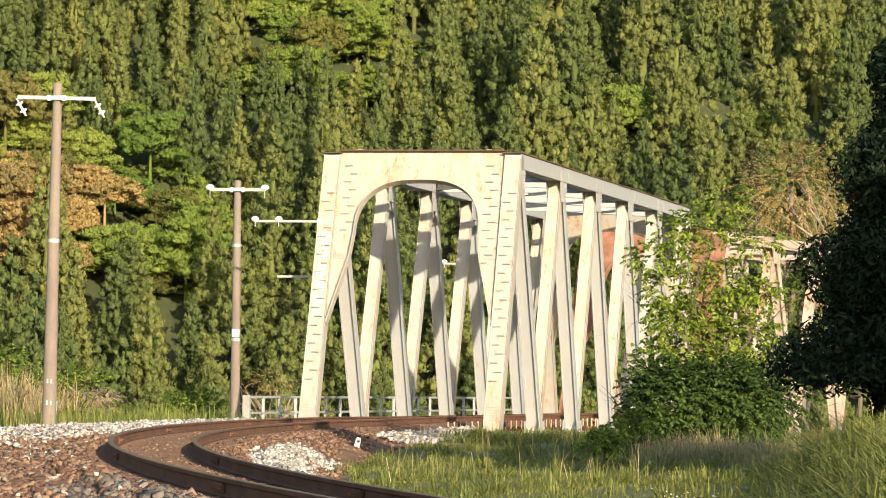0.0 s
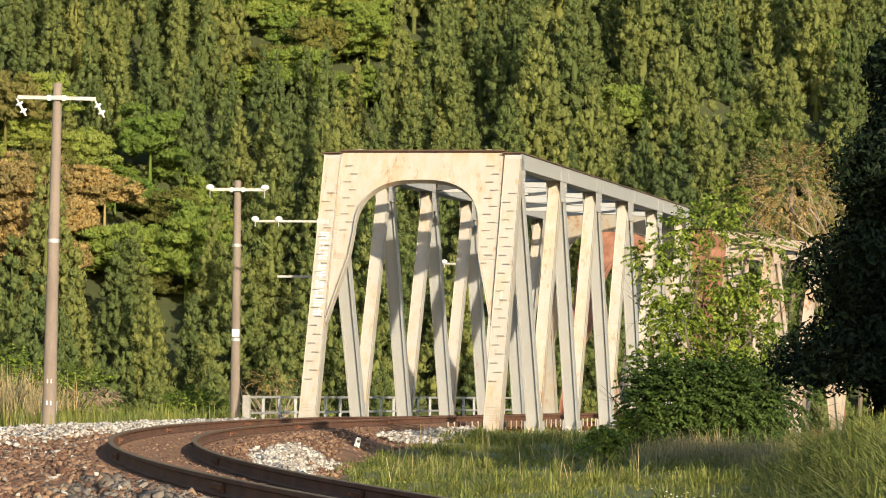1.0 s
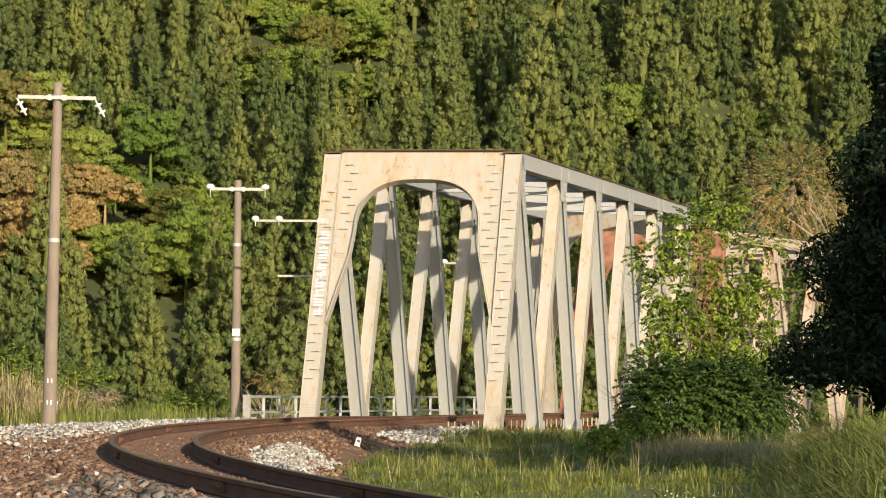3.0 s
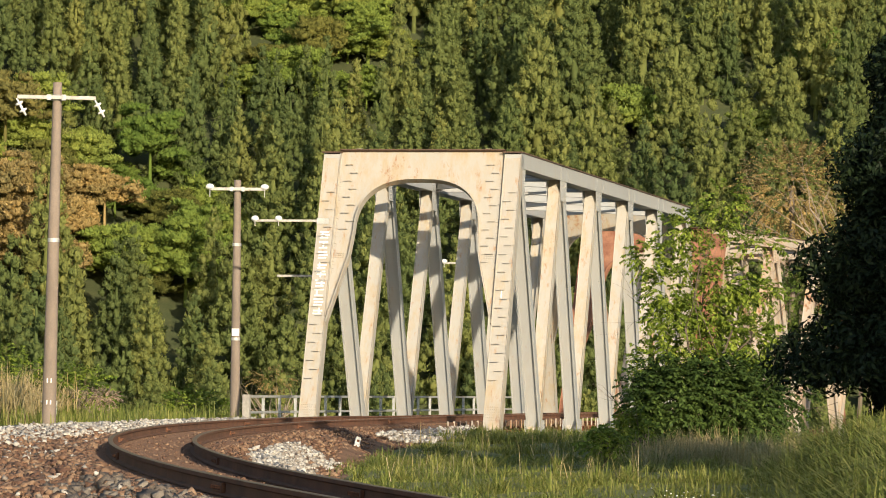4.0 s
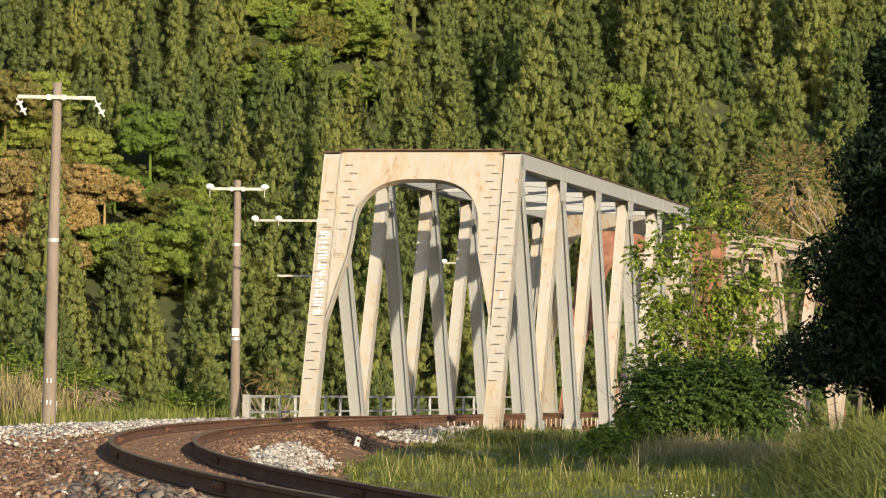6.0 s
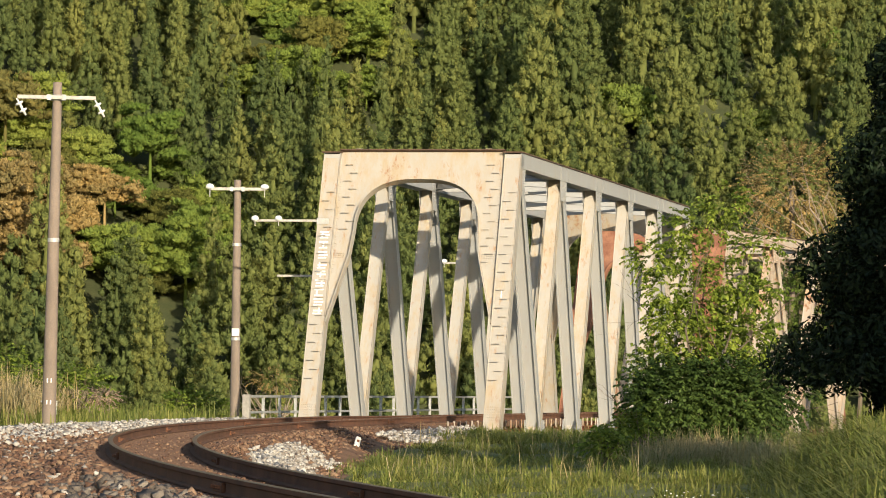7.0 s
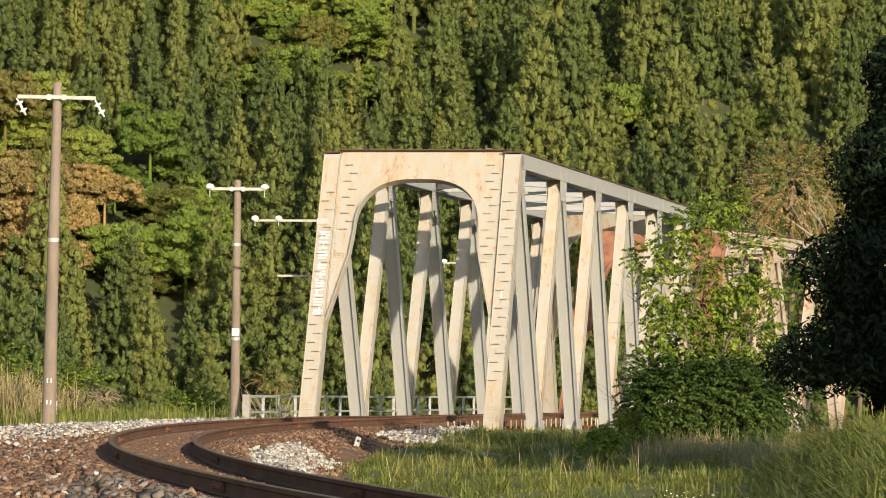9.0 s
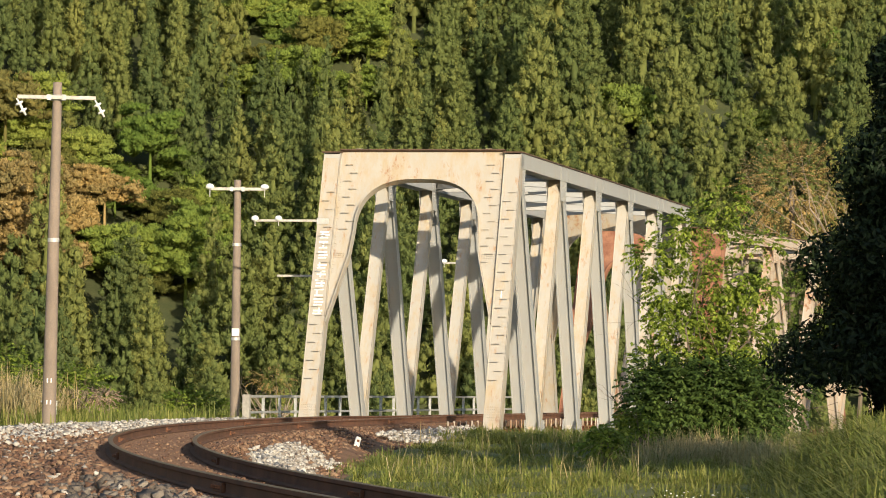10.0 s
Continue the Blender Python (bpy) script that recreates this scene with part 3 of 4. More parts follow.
box(bm, (-0.10, -0.15, 2.28), (0.10, -0.135, 2.48))
part("number_plate", soften(bm, 0.004), WHITE, shaft_two, "small blank white plate")
for x in (-0.035, 0.045):
    for z in (0.52, 0.98):
        bm = bmesh.new()
        box(bm, (x - 0.012, -0.165, z), (x + 0.012, -0.14, z + 0.09))
        part("paint_mark", bm, WHITE, shaft_one, "short white bar")


# ---------------------------------------------------------------- arms on the bridge
def bridge_arm(m, length, knobs, label):
    ob = thing("insulator_arm", m, label, "bracket", "arms on the bridge")
    bm = bmesh.new()
    box(bm, (-length, -0.03, -0.03), (0.25, 0.03, 0.03))
    part("bar", soften(bm, 0.006), PALE, ob)
    bm = bmesh.new()
    box(bm, (-0.02, -0.05, -0.09), (0.30, -0.03, 0.07))
    part("clamp", bm, STEEL, ob)
    for x in knobs:
        bm = bmesh.new()
        tube(bm, [(-x, 0, z) for z in (-0.14, -0.02, 0.0, 0.03, 0.07, 0.11, 0.13)], [0.012, 0.012, 0.07, 0.1, 0.1, 0.075, 0.03], 14)
        for f in bm.faces:
            f.smooth = True
        part("insulator", bm, PORCELAIN, ob, "white porcelain insulator")
    return ob


def on_span(x, y, z):
    return SPAN_ONE @ Matrix.Translation((x, y, z))


bridge_arm(on_span(-HW - 0.22, 1.75, 5.02), 1.72, (1.68, 1.05), "pale bracket arm with two white insulators")
bridge_arm(on_span(-HW - 0.22, 3.0, 3.62), 1.38, (), "bare pale bracket arm on the truss")
bridge_arm(on_span(-HW - 0.15, 25.4, 4.70), 1.65, (1.62,), "pale bracket arm with one white insulator")

# ---------------------------------------------------------------- walkway railing
walkway = thing("walkway_railing", SPAN_ONE, "grey steel railing beside the bridge walkway", "railing")
bm = bmesh.new()
box(bm, (-HW - 1.25, -1.8, -0.62), (-HW - 0.28, 35.0, -0.56))
part("deck_plate", bm, STEEL, walkway)
for k in range(22):
    y = -1.6 + k * 1.72
    bm = bmesh.new()
    if k == 0:
        box(bm, (-HW - 1.28, y - 0.08, -0.6), (-HW - 1.10, y + 0.08, 0.50))
    else:
        box(bm, (-HW - 1.23, y - 0.035, -0.6), (-HW - 1.16, y + 0.035, 0.47))
    part("post", soften(bm, 0.006), CONCRETE if k == 0 else STEEL, walkway)
for z in (0.42, 0.02):
    bm = bmesh.new()
    box(bm, (-HW - 1.22, -1.6, z), (-HW - 1.17, 35.0, z + 0.06))
    part("rail_bar", soften(bm, 0.006), STEEL, walkway)


# ---------------------------------------------------------------- foliage
RNG = np.random.default_rng(7)


def leaves(centres, normals, size, rng, spread=0.5, ratio=0.6, sides=4):
    """Small flat leaves at the centres, facing roughly along the normals. Returns vertices (n, 4, 3)."""
    n = len(centres)
    nr = normals + rng.normal(size=(n, 3)) * spread
    nr /= np.linalg.norm(nr, axis=1)[:, None] + 1e-9
    a = np.cross(nr, rng.normal(size=(n, 3)))
    a /= np.linalg.norm(a, axis=1)[:, None] + 1e-9
    b = np.cross(nr, a)
    s = (size * rng.uniform(0.6, 1.3, n))[:, None]
    a, b = a * s, b * s * ratio
    bend = nr * s * 0.25
    return np.stack([centres - a - bend, centres - b, centres + a - bend, centres + b], axis=1)


def quads_object(name, quads, mat, parent=None, label=""):
    v = quads.reshape(-1, 3).astype(np.float32)
    n = len(quads)
    me = bpy.data.meshes.new(name)
    me.vertices.add(len(v))
    me.vertices.foreach_set("co", v.ravel())
    me.loops.add(n * 4)
    me.loops.foreach_set("vertex_index", np.arange(n * 4, dtype=np.int32))
    me.polygons.add(n)
    me.polygons.foreach_set("loop_start", np.arange(0, n * 4, 4, dtype=np.int32))
    me.update(calc_edges=True)
    me.materials.append(mat)
    ob = new(name, me)
    if parent:
        ob.parent = parent
    if label:
        ob["label"] = label
    return ob


def knobbly(rng, rings, sides, centre, profile, bump, scale):
    """A closed lumpy surface round an upright line. profile: (radius, height) from foot to tip. Gives vertices, triangles and outward ways."""
    seed = rng.uniform(0, 100)
    v, w = [], []
    for i, (r, z) in enumerate(profile):
        for k in range(sides):
            a = (k + 0.5 * (i % 2)) * math.tau / sides
            d = np.array([math.cos(a), math.sin(a), 0.0])
            p = d * r + np.array([0, 0, z])
            h = noise.noise(Vector((p[0] * scale + seed, p[1] * scale, p[2] * scale)))
            v.append(p + d * h * bump + np.array([0, 0, h * bump * 0.5]) + centre)
            w.append(d * 0.85 + np.array([0, 0, 0.5]))
    f = []
    n = len(profile)
    for i in range(n - 1):
        for k in range(sides):
            a, b, c, d = i * sides + k, i * sides + (k + 1) % sides, (i + 1) * sides + (k + 1) % sides, (i + 1) * sides + k
            f += [(a, b, c), (a, c, d)]
    return np.array(v), np.array(f), np.array(w)


def joined(pieces):
    vs, fs, n = [], [], 0
    for v, f in pieces:
        vs.append(v)
        fs.append(f + n)
        n += len(v)
    return np.concatenate(vs), np.concatenate(fs)


GOLD = (1 + 5 ** 0.5) / 2
ICO = np.array([(-1, GOLD, 0), (1, GOLD, 0), (-1, -GOLD, 0), (1, -GOLD, 0), (0, -1, GOLD), (0, 1, GOLD),
                (0, -1, -GOLD), (0, 1, -GOLD), (GOLD, 0, -1), (GOLD, 0, 1), (-GOLD, 0, -1), (-GOLD, 0, 1)]) / math.sqrt(1 + GOLD * GOLD)
ICO_F = np.array([(0, 11, 5), (0, 5, 1), (0, 1, 7), (0, 7, 10), (0, 10, 11), (1, 5, 9), (5, 11, 4), (11, 10, 2), (10, 7, 6), (7, 1, 8),
                  (3, 9, 4), (3, 4, 2), (3, 2, 6), (3, 6, 8), (3, 8, 9), (4, 9, 5), (2, 4, 11), (6, 2, 10), (8, 6, 7), (9, 8, 1)])


def clumps_of(rng, centres, outs, radii, tall, count, leaf, width):
    """Rounded boughs: a soft uneven body each, feathered all over with small pointed sprays."""
    c, r = np.array(centres), np.array(radii)
    n = len(c)
    v = ICO[None] * rng.uniform(0.55, 0.85, (n, 12, 1)) * r[:, None, None] * np.array([0.9, 0.9, tall])
    v = (v + c[:, None]).reshape(-1, 3)
    f = (ICO_F[None] + (np.arange(n) * 12)[:, None, None]).reshape(-1, 3)
    d = rng.normal(size=(n * count, 3)) + np.repeat(np.array(outs), count, 0) * 0.9
    d /= np.linalg.norm(d, axis=1)[:, None]
    p = np.repeat(c, count, 0) + d * np.array([0.9, 0.9, tall]) * np.repeat(r, count)[:, None] * rng.uniform(0.65, 1.1, (n * count, 1))
    nr = d + rng.normal(size=d.shape) * 0.38
    nr /= np.linalg.norm(nr, axis=1)[:, None]
    up = np.array([0, 0, 0.9]) + d * 0.4 + rng.normal(size=d.shape) * 0.4
    t = up - nr * (up * nr).sum(1)[:, None]
    t /= np.linalg.norm(t, axis=1)[:, None] + 1e-9
    w = np.cross(nr, t)
    k = rng.uniform(0.6, 1.3, (n * count, 1))
    tri = np.stack([p - w * width * k - t * leaf * k * 0.35, p + w * width * k - t * leaf * k * 0.35, p + (t * 0.7 + d * 0.5) * leaf * k], 1).reshape(-1, 3)
    return [(v, f), (tri, np.arange(len(tri)).reshape(-1, 3))]


def stem(height, r):
    a = np.arange(6) * math.tau / 6
    ring = np.stack([np.cos(a) * r, np.sin(a) * r, np.zeros(6)], 1)
    v = np.concatenate([ring - np.array([0, 0, 1.0]), ring * 0.3 + np.array([0, 0, height])])
    f = np.array([q for k in range(6) for q in ((k, (k + 1) % 6, 6 + (k + 1) % 6), (k, 6 + (k + 1) % 6, 6 + k))])
    return v, f


def cedar_template(rng, height, radius, point):
    """One cedar: a straight stem and a pointed crown of rounded upturned boughs."""
    prof = [(radius * 0.16 * (1 - i / 10) ** point + 0.03, height * (0.12 + 0.80 * i / 10)) for i in range(11)]
    v, f, w = knobbly(rng, 10, 10, np.zeros(3), prof, 0.2, 1.3)
    cs, os, rs = [], [], []
    z = height * 0.14
    while z < height:
        q = (z / height - 0.1) / 0.9
        r = radius * max(0.0, 1 - q) ** point
        k = max(2, int(r * (5.4 if q > 0.25 else 3.4) + 0.5 + rng.uniform()))
        a0 = rng.uniform(0, math.tau)
        for j in range(k):
            a = a0 + j * math.tau / k + rng.normal() * 0.25
            rr = r * rng.uniform(0.42, 1.1)
            cs.append((math.cos(a) * rr, math.sin(a) * rr, z + rng.normal() * 0.28))
            os.append((math.cos(a) * 0.8, math.sin(a) * 0.8, 0.6))
            rs.append(rng.uniform(0.36, 0.64) * (0.6 + 0.4 * (1 - q)))
        z += 0.56
    return joined([stem(height * 0.8, 0.22), (v, f)] + clumps_of(rng, cs, os, rs, 1.1, 30, 0.21, 0.075))


def round_template(rng, height, radius):
    """A broad crown on a stem: spreading layers of leafy boughs over a dome."""
    cs, os, rs = [], [], []
    for _ in range(60):
        d = rng.normal(size=3)
        d /= np.linalg.norm(d)
        d[2] = abs(d[2]) * 1.1 - 0.25
        c = d * np.array([radius, radius, height * 0.5]) * rng.uniform(0.3, 1.0) + np.array([0, 0, height * 0.55])
        for _k in range(4):
            a = rng.uniform(0, math.tau)
            cs.append(c + np.array([math.cos(a) * 0.7, math.sin(a) * 0.7, rng.normal() * 0.16]) * rng.uniform(0.3, 1.2))
            os.append((math.cos(a) * 0.3 + d[0] * 0.4, math.sin(a) * 0.3 + d[1] * 0.4, 0.8))
            rs.append(rng.uniform(0.4, 0.75))
    return joined([stem(height * 0.75, 0.2)] + clumps_of(rng, cs, os, rs, 0.5, 34, 0.20, 0.085))


def tri_object(name, v, f, mat, parent=None, label="", smoothed=True):
    me = bpy.data.meshes.new(name)
    me.vertices.add(len(v))
    me.vertices.foreach_set("co", v.astype(np.float32).ravel())
    me.loops.add(len(f) * 3)
    me.loops.foreach_set("vertex_index", f.astype(np.int32).ravel())
    me.polygons.add(len(f))
    me.polygons.foreach_set("loop_start", np.arange(0, len(f) * 3, 3, dtype=np.int32))
    me.polygons.foreach_set("use_smooth", np.full(len(f), smoothed))
    me.update(calc_edges=True)
    me.materials.append(mat)
    ob = new(name, me)
    if parent:
        ob.parent = parent
    if label:
        ob["label"] = label
    return ob


cedars = [cedar_template(RNG, RNG.uniform(11.5, 14.5), RNG.uniform(2.5, 3.1), RNG.uniform(0.7, 0.88)) for _ in range(9)]
slim_cedars = [cedar_template(RNG, RNG.uniform(10.0, 13.0), RNG.uniform(1.7, 2.2), RNG.uniform(0.8, 1.0)) for _ in range(6)]
domes = [round_template(RNG, RNG.uniform(5.5, 7.5), RNG.uniform(2.6, 3.6)) for _ in range(6)]


def slopes(x, y, z):
    """Where a place on the hill stands as seen across the valley: sideways and upward slope."""
    return x / y, (z - CAM_H) / y


def wood_zone(u, w):
    """Which trees grow there, by sideways and upward slope seen from the track."""
    u += 0.003 * math.sin(w * 500) + 0.002 * math.sin(w * 1170 + 1)
    w += 0.002 * math.sin(u * 420)
    if u < -0.091 + (0.056 - w) * 0.8 and 0.038 < w < 0.056:
        return "brush"
    if u < -0.047 and 0.034 < w < 0.088 - (u + 0.110) * 0.62:
        return "broad"
    if -0.050 < u < -0.020 and w > 0.078:
        return "broad"
    if u > 0.035 and w > 0.074:
        return "mixed"
    if u < 0.0 and w > 0.050 - u * 0.1:
        return "slim"
    return "cedar"


lists = {"cedar": [], "slim": [], "broad": [], "olive": [], "brush": []}
y, row = 290.0, 0
while y < 432:
    x = -0.125 * y - 4 + 2.5 * (row % 2)
    while x < 0.125 * y + 4:
        px, py = x + RNG.normal() * 0.8, y + RNG.normal() * 1.1
        g = hill_z(px, py)
        zone = wood_zone(*slopes(px, py, g + 5.5))
        pick = RNG.uniform()
        if zone == "brush":
            for _ in range(3):
                lists["brush"].append((px + RNG.normal() * 1.5, py + RNG.normal() * 1.2, g + 0.6 + RNG.normal() * 0.4, RNG.uniform(0.8, 1.0)))
        elif zone == "broad" or (zone == "mixed" and pick < 0.35):
            lists["olive" if RNG.uniform() < 0.28 else "broad"].append((px, py, g - RNG.uniform(0.5, 2.5), RNG.uniform(0.8, 1.2)))
            lists["broad" if RNG.uniform() < 0.8 else "olive"].append((px + 2.4, py + 2.3, g - RNG.uniform(0.5, 2.5), RNG.uniform(0.75, 1.1)))
            if pick < 0.18:
                lists["cedar"].append((px + 1.0, py + 3.0, g - RNG.uniform(2.5, 4.0), 0.85))
        elif zone == "slim" or (zone == "mixed" and pick < 0.6):
            lists["slim"].append((px, py, g - RNG.uniform(0, 1.5), RNG.choice([0.85, 1.0, 1.15])))
            lists["slim"].append((px + 2.4, py + 1.2, g - RNG.uniform(0, 2.5), RNG.choice([0.85, 1.0, 1.15])))
        else:
            lists["cedar"].append((px, py, g - RNG.uniform(0, 2.5), RNG.choice([0.75, 0.9, 1.0, 1.15])))
        x += 5.0
    y += 5.8
    row += 1


def wood(name, places, templates, mat, label):
    vs, fs, tint, n = [], [], [], 0
    for (x, y, z, s) in places:
        v, f = templates[RNG.integers(len(templates))]
        a = RNG.uniform(0, math.tau)
        r = np.array([[math.cos(a), -math.sin(a), 0], [math.sin(a), math.cos(a), 0], [0, 0, 1]]) * s
        q = v @ r.T
        q[:, 2] *= RNG.uniform(0.9, 1.12)
        vs.append(q + np.array([x, y, z]))
        fs.append(f + n)
        tint.append(np.full(len(v), RNG.uniform()))
        n += len(v)
    ob = tri_object(name, np.concatenate(vs), np.concatenate(fs), mat)
    ob.data.attributes.new("tree_tint", "FLOAT", "POINT").data.foreach_set("value", np.concatenate(tint).astype(np.float32))
    return tagged(ob, label, "forest", kind="stuff")


wood("cedar_forest", lists["cedar"], cedars, CEDAR, "dense sunlit cedar forest covering the mountainside")
wood("slim_cedar_forest", lists["slim"], slim_cedars, CEDAR, "narrow pointed cedars standing close on the upper slope")
wood("broadleaf_wood", lists["broad"], domes, BROADLEAF, "bright spring-green broadleaf trees on the mountainside")
wood("olive_wood", lists["olive"], domes, OLIVE, "olive-brown budding trees among the green ones")
wood("dry_brush", lists["brush"], domes, BROWN_BUSH, "brown dry brush patch on the mountainside")


# ---------------------------------------------------------------- ballast
OCT = np.array([(1, 0, 0), (0, 1, 0), (-1, 0, 0), (0, -1, 0), (0, 0, 1), (0, 0, -1)], float)
OCT_F = np.array([(0, 1, 4), (1, 2, 4), (2, 3, 4), (3, 0, 4), (1, 0, 5), (2, 1, 5), (3, 2, 5), (0, 3, 5)])


def stone_field(name, places, size, mat, label):
    """Loose broken stones, each turned and cut a little differently."""
    p = np.array(places)
    n = len(p)
    v = OCT[None] * RNG.uniform(0.55, 1.25, (n, 6, 1)) + RNG.normal(size=(n, 6, 3)) * 0.14
    q = RNG.normal(size=(n, 4))
    q /= np.linalg.norm(q, axis=1)[:, None]
    w, x, y, z = q.T
    r = np.stack([1 - 2 * (y * y + z * z), 2 * (x * y - z * w), 2 * (x * z + y * w), 2 * (x * y + z * w), 1 - 2 * (x * x + z * z), 2 * (y * z - x * w),
                  2 * (x * z - y * w), 2 * (y * z + x * w), 1 - 2 * (x * x + y * y)], 1).reshape(n, 3, 3)
    v = np.einsum("nij,nkj->nki", r, v) * (size * RNG.uniform(0.5, 1.25, n) * RNG.choice([1, 1, 1.5], n))[:, None, None] * np.array([1, 1, 0.75]) + p[:, None]
    f = (OCT_F[None] + (np.arange(n) * 6)[:, None, None]).reshape(-1, 3)
    me = bpy.data.meshes.new(name)
    me.vertices.add(n * 6)
    me.vertices.foreach_set("co", v.astype(np.float32).ravel())
    me.loops.add(len(f) * 3)
    me.loops.foreach_set("vertex_index", f.astype(np.int32).ravel())
    me.polygons.add(len(f))
    me.polygons.foreach_set("loop_start", np.arange(0, len(f) * 3, 3, dtype=np.int32))
    me.update(calc_edges=True)
    me.materials.append(mat)
    return tagged(new(name, me), label, "ballast", kind="stuff")


def along_track(n, s0, s1, o0, o1, lift=0.0, patch=None):
    out = []
    for _ in range(n):
        s, o = RNG.uniform(s0, s1), RNG.uniform(o0, o1)
        p = track_at(s, o)
        if patch and patch(s, o) < RNG.uniform():
            continue
        out.append((p.x, p.y, ground_z(p.x, p.y) + lift + RNG.uniform(-0.02, 0.03)))
    return out


def clear_of_rails(s, o):
    return 0.0 if 0.42 < abs(o) < 0.70 else 1.0


fine = along_track(11000, 3, 82, -1.5, 1.5, 0.012, clear_of_rails)
stone_field("fine_ballast", fine, 0.024, BROWN_STONE, "fine rust-brown grit between the rails")
brown = along_track(17000, 28, 80, -5.6, -0.8, 0.01) + along_track(4500, 10, 78, 0.8, 2.7, 0.0)
stone_field("brown_ballast", brown, 0.050, BROWN_STONE, "rust-brown broken stone ballast along the track")
white = along_track(4600, 0, 46, -3.9, -1.9, 0.03, lambda s, o: smooth(46, 34, s)) \
    + along_track(2300, 28, 56, 1.15, 2.5, 0.05, lambda s, o: smooth(0.55, 0.2, abs(o - 1.85 + 0.012 * (s - 40)))) \
    + along_track(1500, 0.2, 14, 1.7, 3.0, 0.08) + along_track(260, 30, 70, -5.0, -1.0, 0.03)
stone_field("pale_ballast", white, 0.05, WHITE_STONE, "fresh pale grey ballast stones heaped beside the track")
grey = along_track(900, 64, 82, -1.7, -0.85, 0.02)
stone_field("grey_ballast", grey, 0.055, GREY_STONE, "grey ballast stones beside the outer rail")


# ---------------------------------------------------------------- grass
def blades(places, height, width, rng, lean=0.35):
    """Bent blades of grass, two quads each."""
    p = np.array(places)
    n = len(p)
    a = rng.uniform(0, math.tau, n)
    d = np.stack([np.cos(a), np.sin(a), np.zeros(n)], 1)
    side = np.stack([-np.sin(a), np.cos(a), np.zeros(n)], 1)
    h = (height * rng.uniform(0.5, 1.25, n))[:, None]
    l = h * np.abs(rng.normal(size=(n, 1))) * lean
    w = (width * rng.uniform(0.6, 1.3, n))[:, None]
    up = np.array([0, 0, 1.0])
    mid = p + up * h * 0.6 + d * l * 0.35
    top = p + up * h * np.clip(1 - l / h * 0.45, 0.4, 1) + d * l
    q1 = np.stack([p - side * w, p + side * w, mid + side * w * 0.8, mid - side * w * 0.8], 1)
    q2 = np.stack([mid - side * w * 0.8, mid + side * w * 0.8, top + side * w * 0.12, top - side * w * 0.12], 1)
    return np.concatenate([q1, q2])


def grass_places(n, x0, x1, y0, y1, keep):
    out = []
    while len(out) < n:
        y = y0 + (y1 - y0) * RNG.uniform()
        x = RNG.uniform(x0, x1)
        if abs(x) > 0.125 * y + 0.4:
            continue
        off, s, d = track_offset(x, y)
        k = keep(x, y, off)
        if k > RNG.uniform():
            out.append((x, y, ground_z(x, y) - 0.02))
    return out


def meadow(x, y, off):
    if off < 2.45 or y > bank_edge(x) + 3:
        return 0
    return smooth(2.4, 3.1, off + 0.4 * wave(x, y, 1.0)) * (0.12 + 0.88 * smooth(-0.2, 0.25, wave(x, y * 0.6, 1.1) + 0.5 * wave(x, y, 0.4)))


quads_object_mid = quads_object("meadow_grass", np.concatenate([
    blades(grass_places(40000, -2, 9, 38, 103, meadow), 0.12, 0.009, RNG, 1.7),
    blades(grass_places(4500, -2, 9, 44, 100, lambda x, y, o: meadow(x, y, o) * smooth(0.0, 0.3, wave(x + 9, y, 0.35))), 0.26, 0.007, RNG, 1.5)]), GRASS)
tagged(quads_object_mid, "green meadow grass between the track and the bushes", "grass", kind="stuff")
clumps = []
for (cx, cy, cz) in grass_places(420, -2, 9, 40, 99, lambda x, y, o: meadow(x, y, o) * 0.9):
    k = int(RNG.integers(14, 40))
    clumps.append(blades([(cx + RNG.normal() * 0.05, cy + RNG.normal() * 0.05, cz) for _ in range(k)], RNG.uniform(0.2, 0.42), 0.008, RNG, 1.7))
for (cx, cy, cz) in grass_places(160, 0, 6.5, 89, 97.5, lambda x, y, o: 1.0 if o > 2.6 else 0.0):
    clumps.append(blades([(cx + RNG.normal() * 0.1, cy + RNG.normal() * 0.1, cz) for _ in range(34)], RNG.uniform(0.25, 0.45), 0.009, RNG, 1.5))
tagged(quads_object("grass_clumps", np.concatenate(clumps), GRASS), "uneven clumps of longer grass in the meadow", "grass", kind="stuff")
tall = grass_places(9000, 2.2, 8, 27, 59, lambda x, y, o: smooth(-0.2, 0.5, over_bank(x, y)) * (0.35 + 0.65 * smooth(-0.2, 0.2, wave(x, y, 1.3))))
tagged(quads_object("tall_grass", blades(tall, 0.46, 0.008, RNG, 2.4), GRASS), "long arching green grass on the bank", "grass", kind="stuff")
dry = grass_places(2800, 3.0, 7.4, 66, 78, lambda x, y, o: smooth(-0.15, 0.25, wave(x * 1.5 + 4, y, 0.45)) * smooth(3.1, 4.2, x)) \
    + grass_places(300, -1, 6, 60, 98, lambda x, y, o: meadow(x, y, o) * smooth(0.1, 0.4, wave(x, y + 30, 0.6)))
tagged(quads_object("dry_stalks", blades(dry, 0.6, 0.006, RNG, 1.1), DRY_GRASS), "dry straw-coloured grass stalks", "grass", kind="stuff")
bank = grass_places(9000, -14, -4.5, 84, 116, lambda x, y, o: smooth(-4.0, -5.2, o) if y < 103 else 1.0)
tagged(quads_object("bank_grass", blades(bank, 0.45, 0.010, RNG, 0.4), GRASS), "green grass on the bank beyond the ballast", "grass", kind="stuff")
reeds = grass_places(5200, -14, -8.6, 86, 104, lambda x, y, o: smooth(-8.6, -10.2, x) * (0.3 + 0.7 * smooth(-0.2, 0.3, wave(x, y, 0.7))))
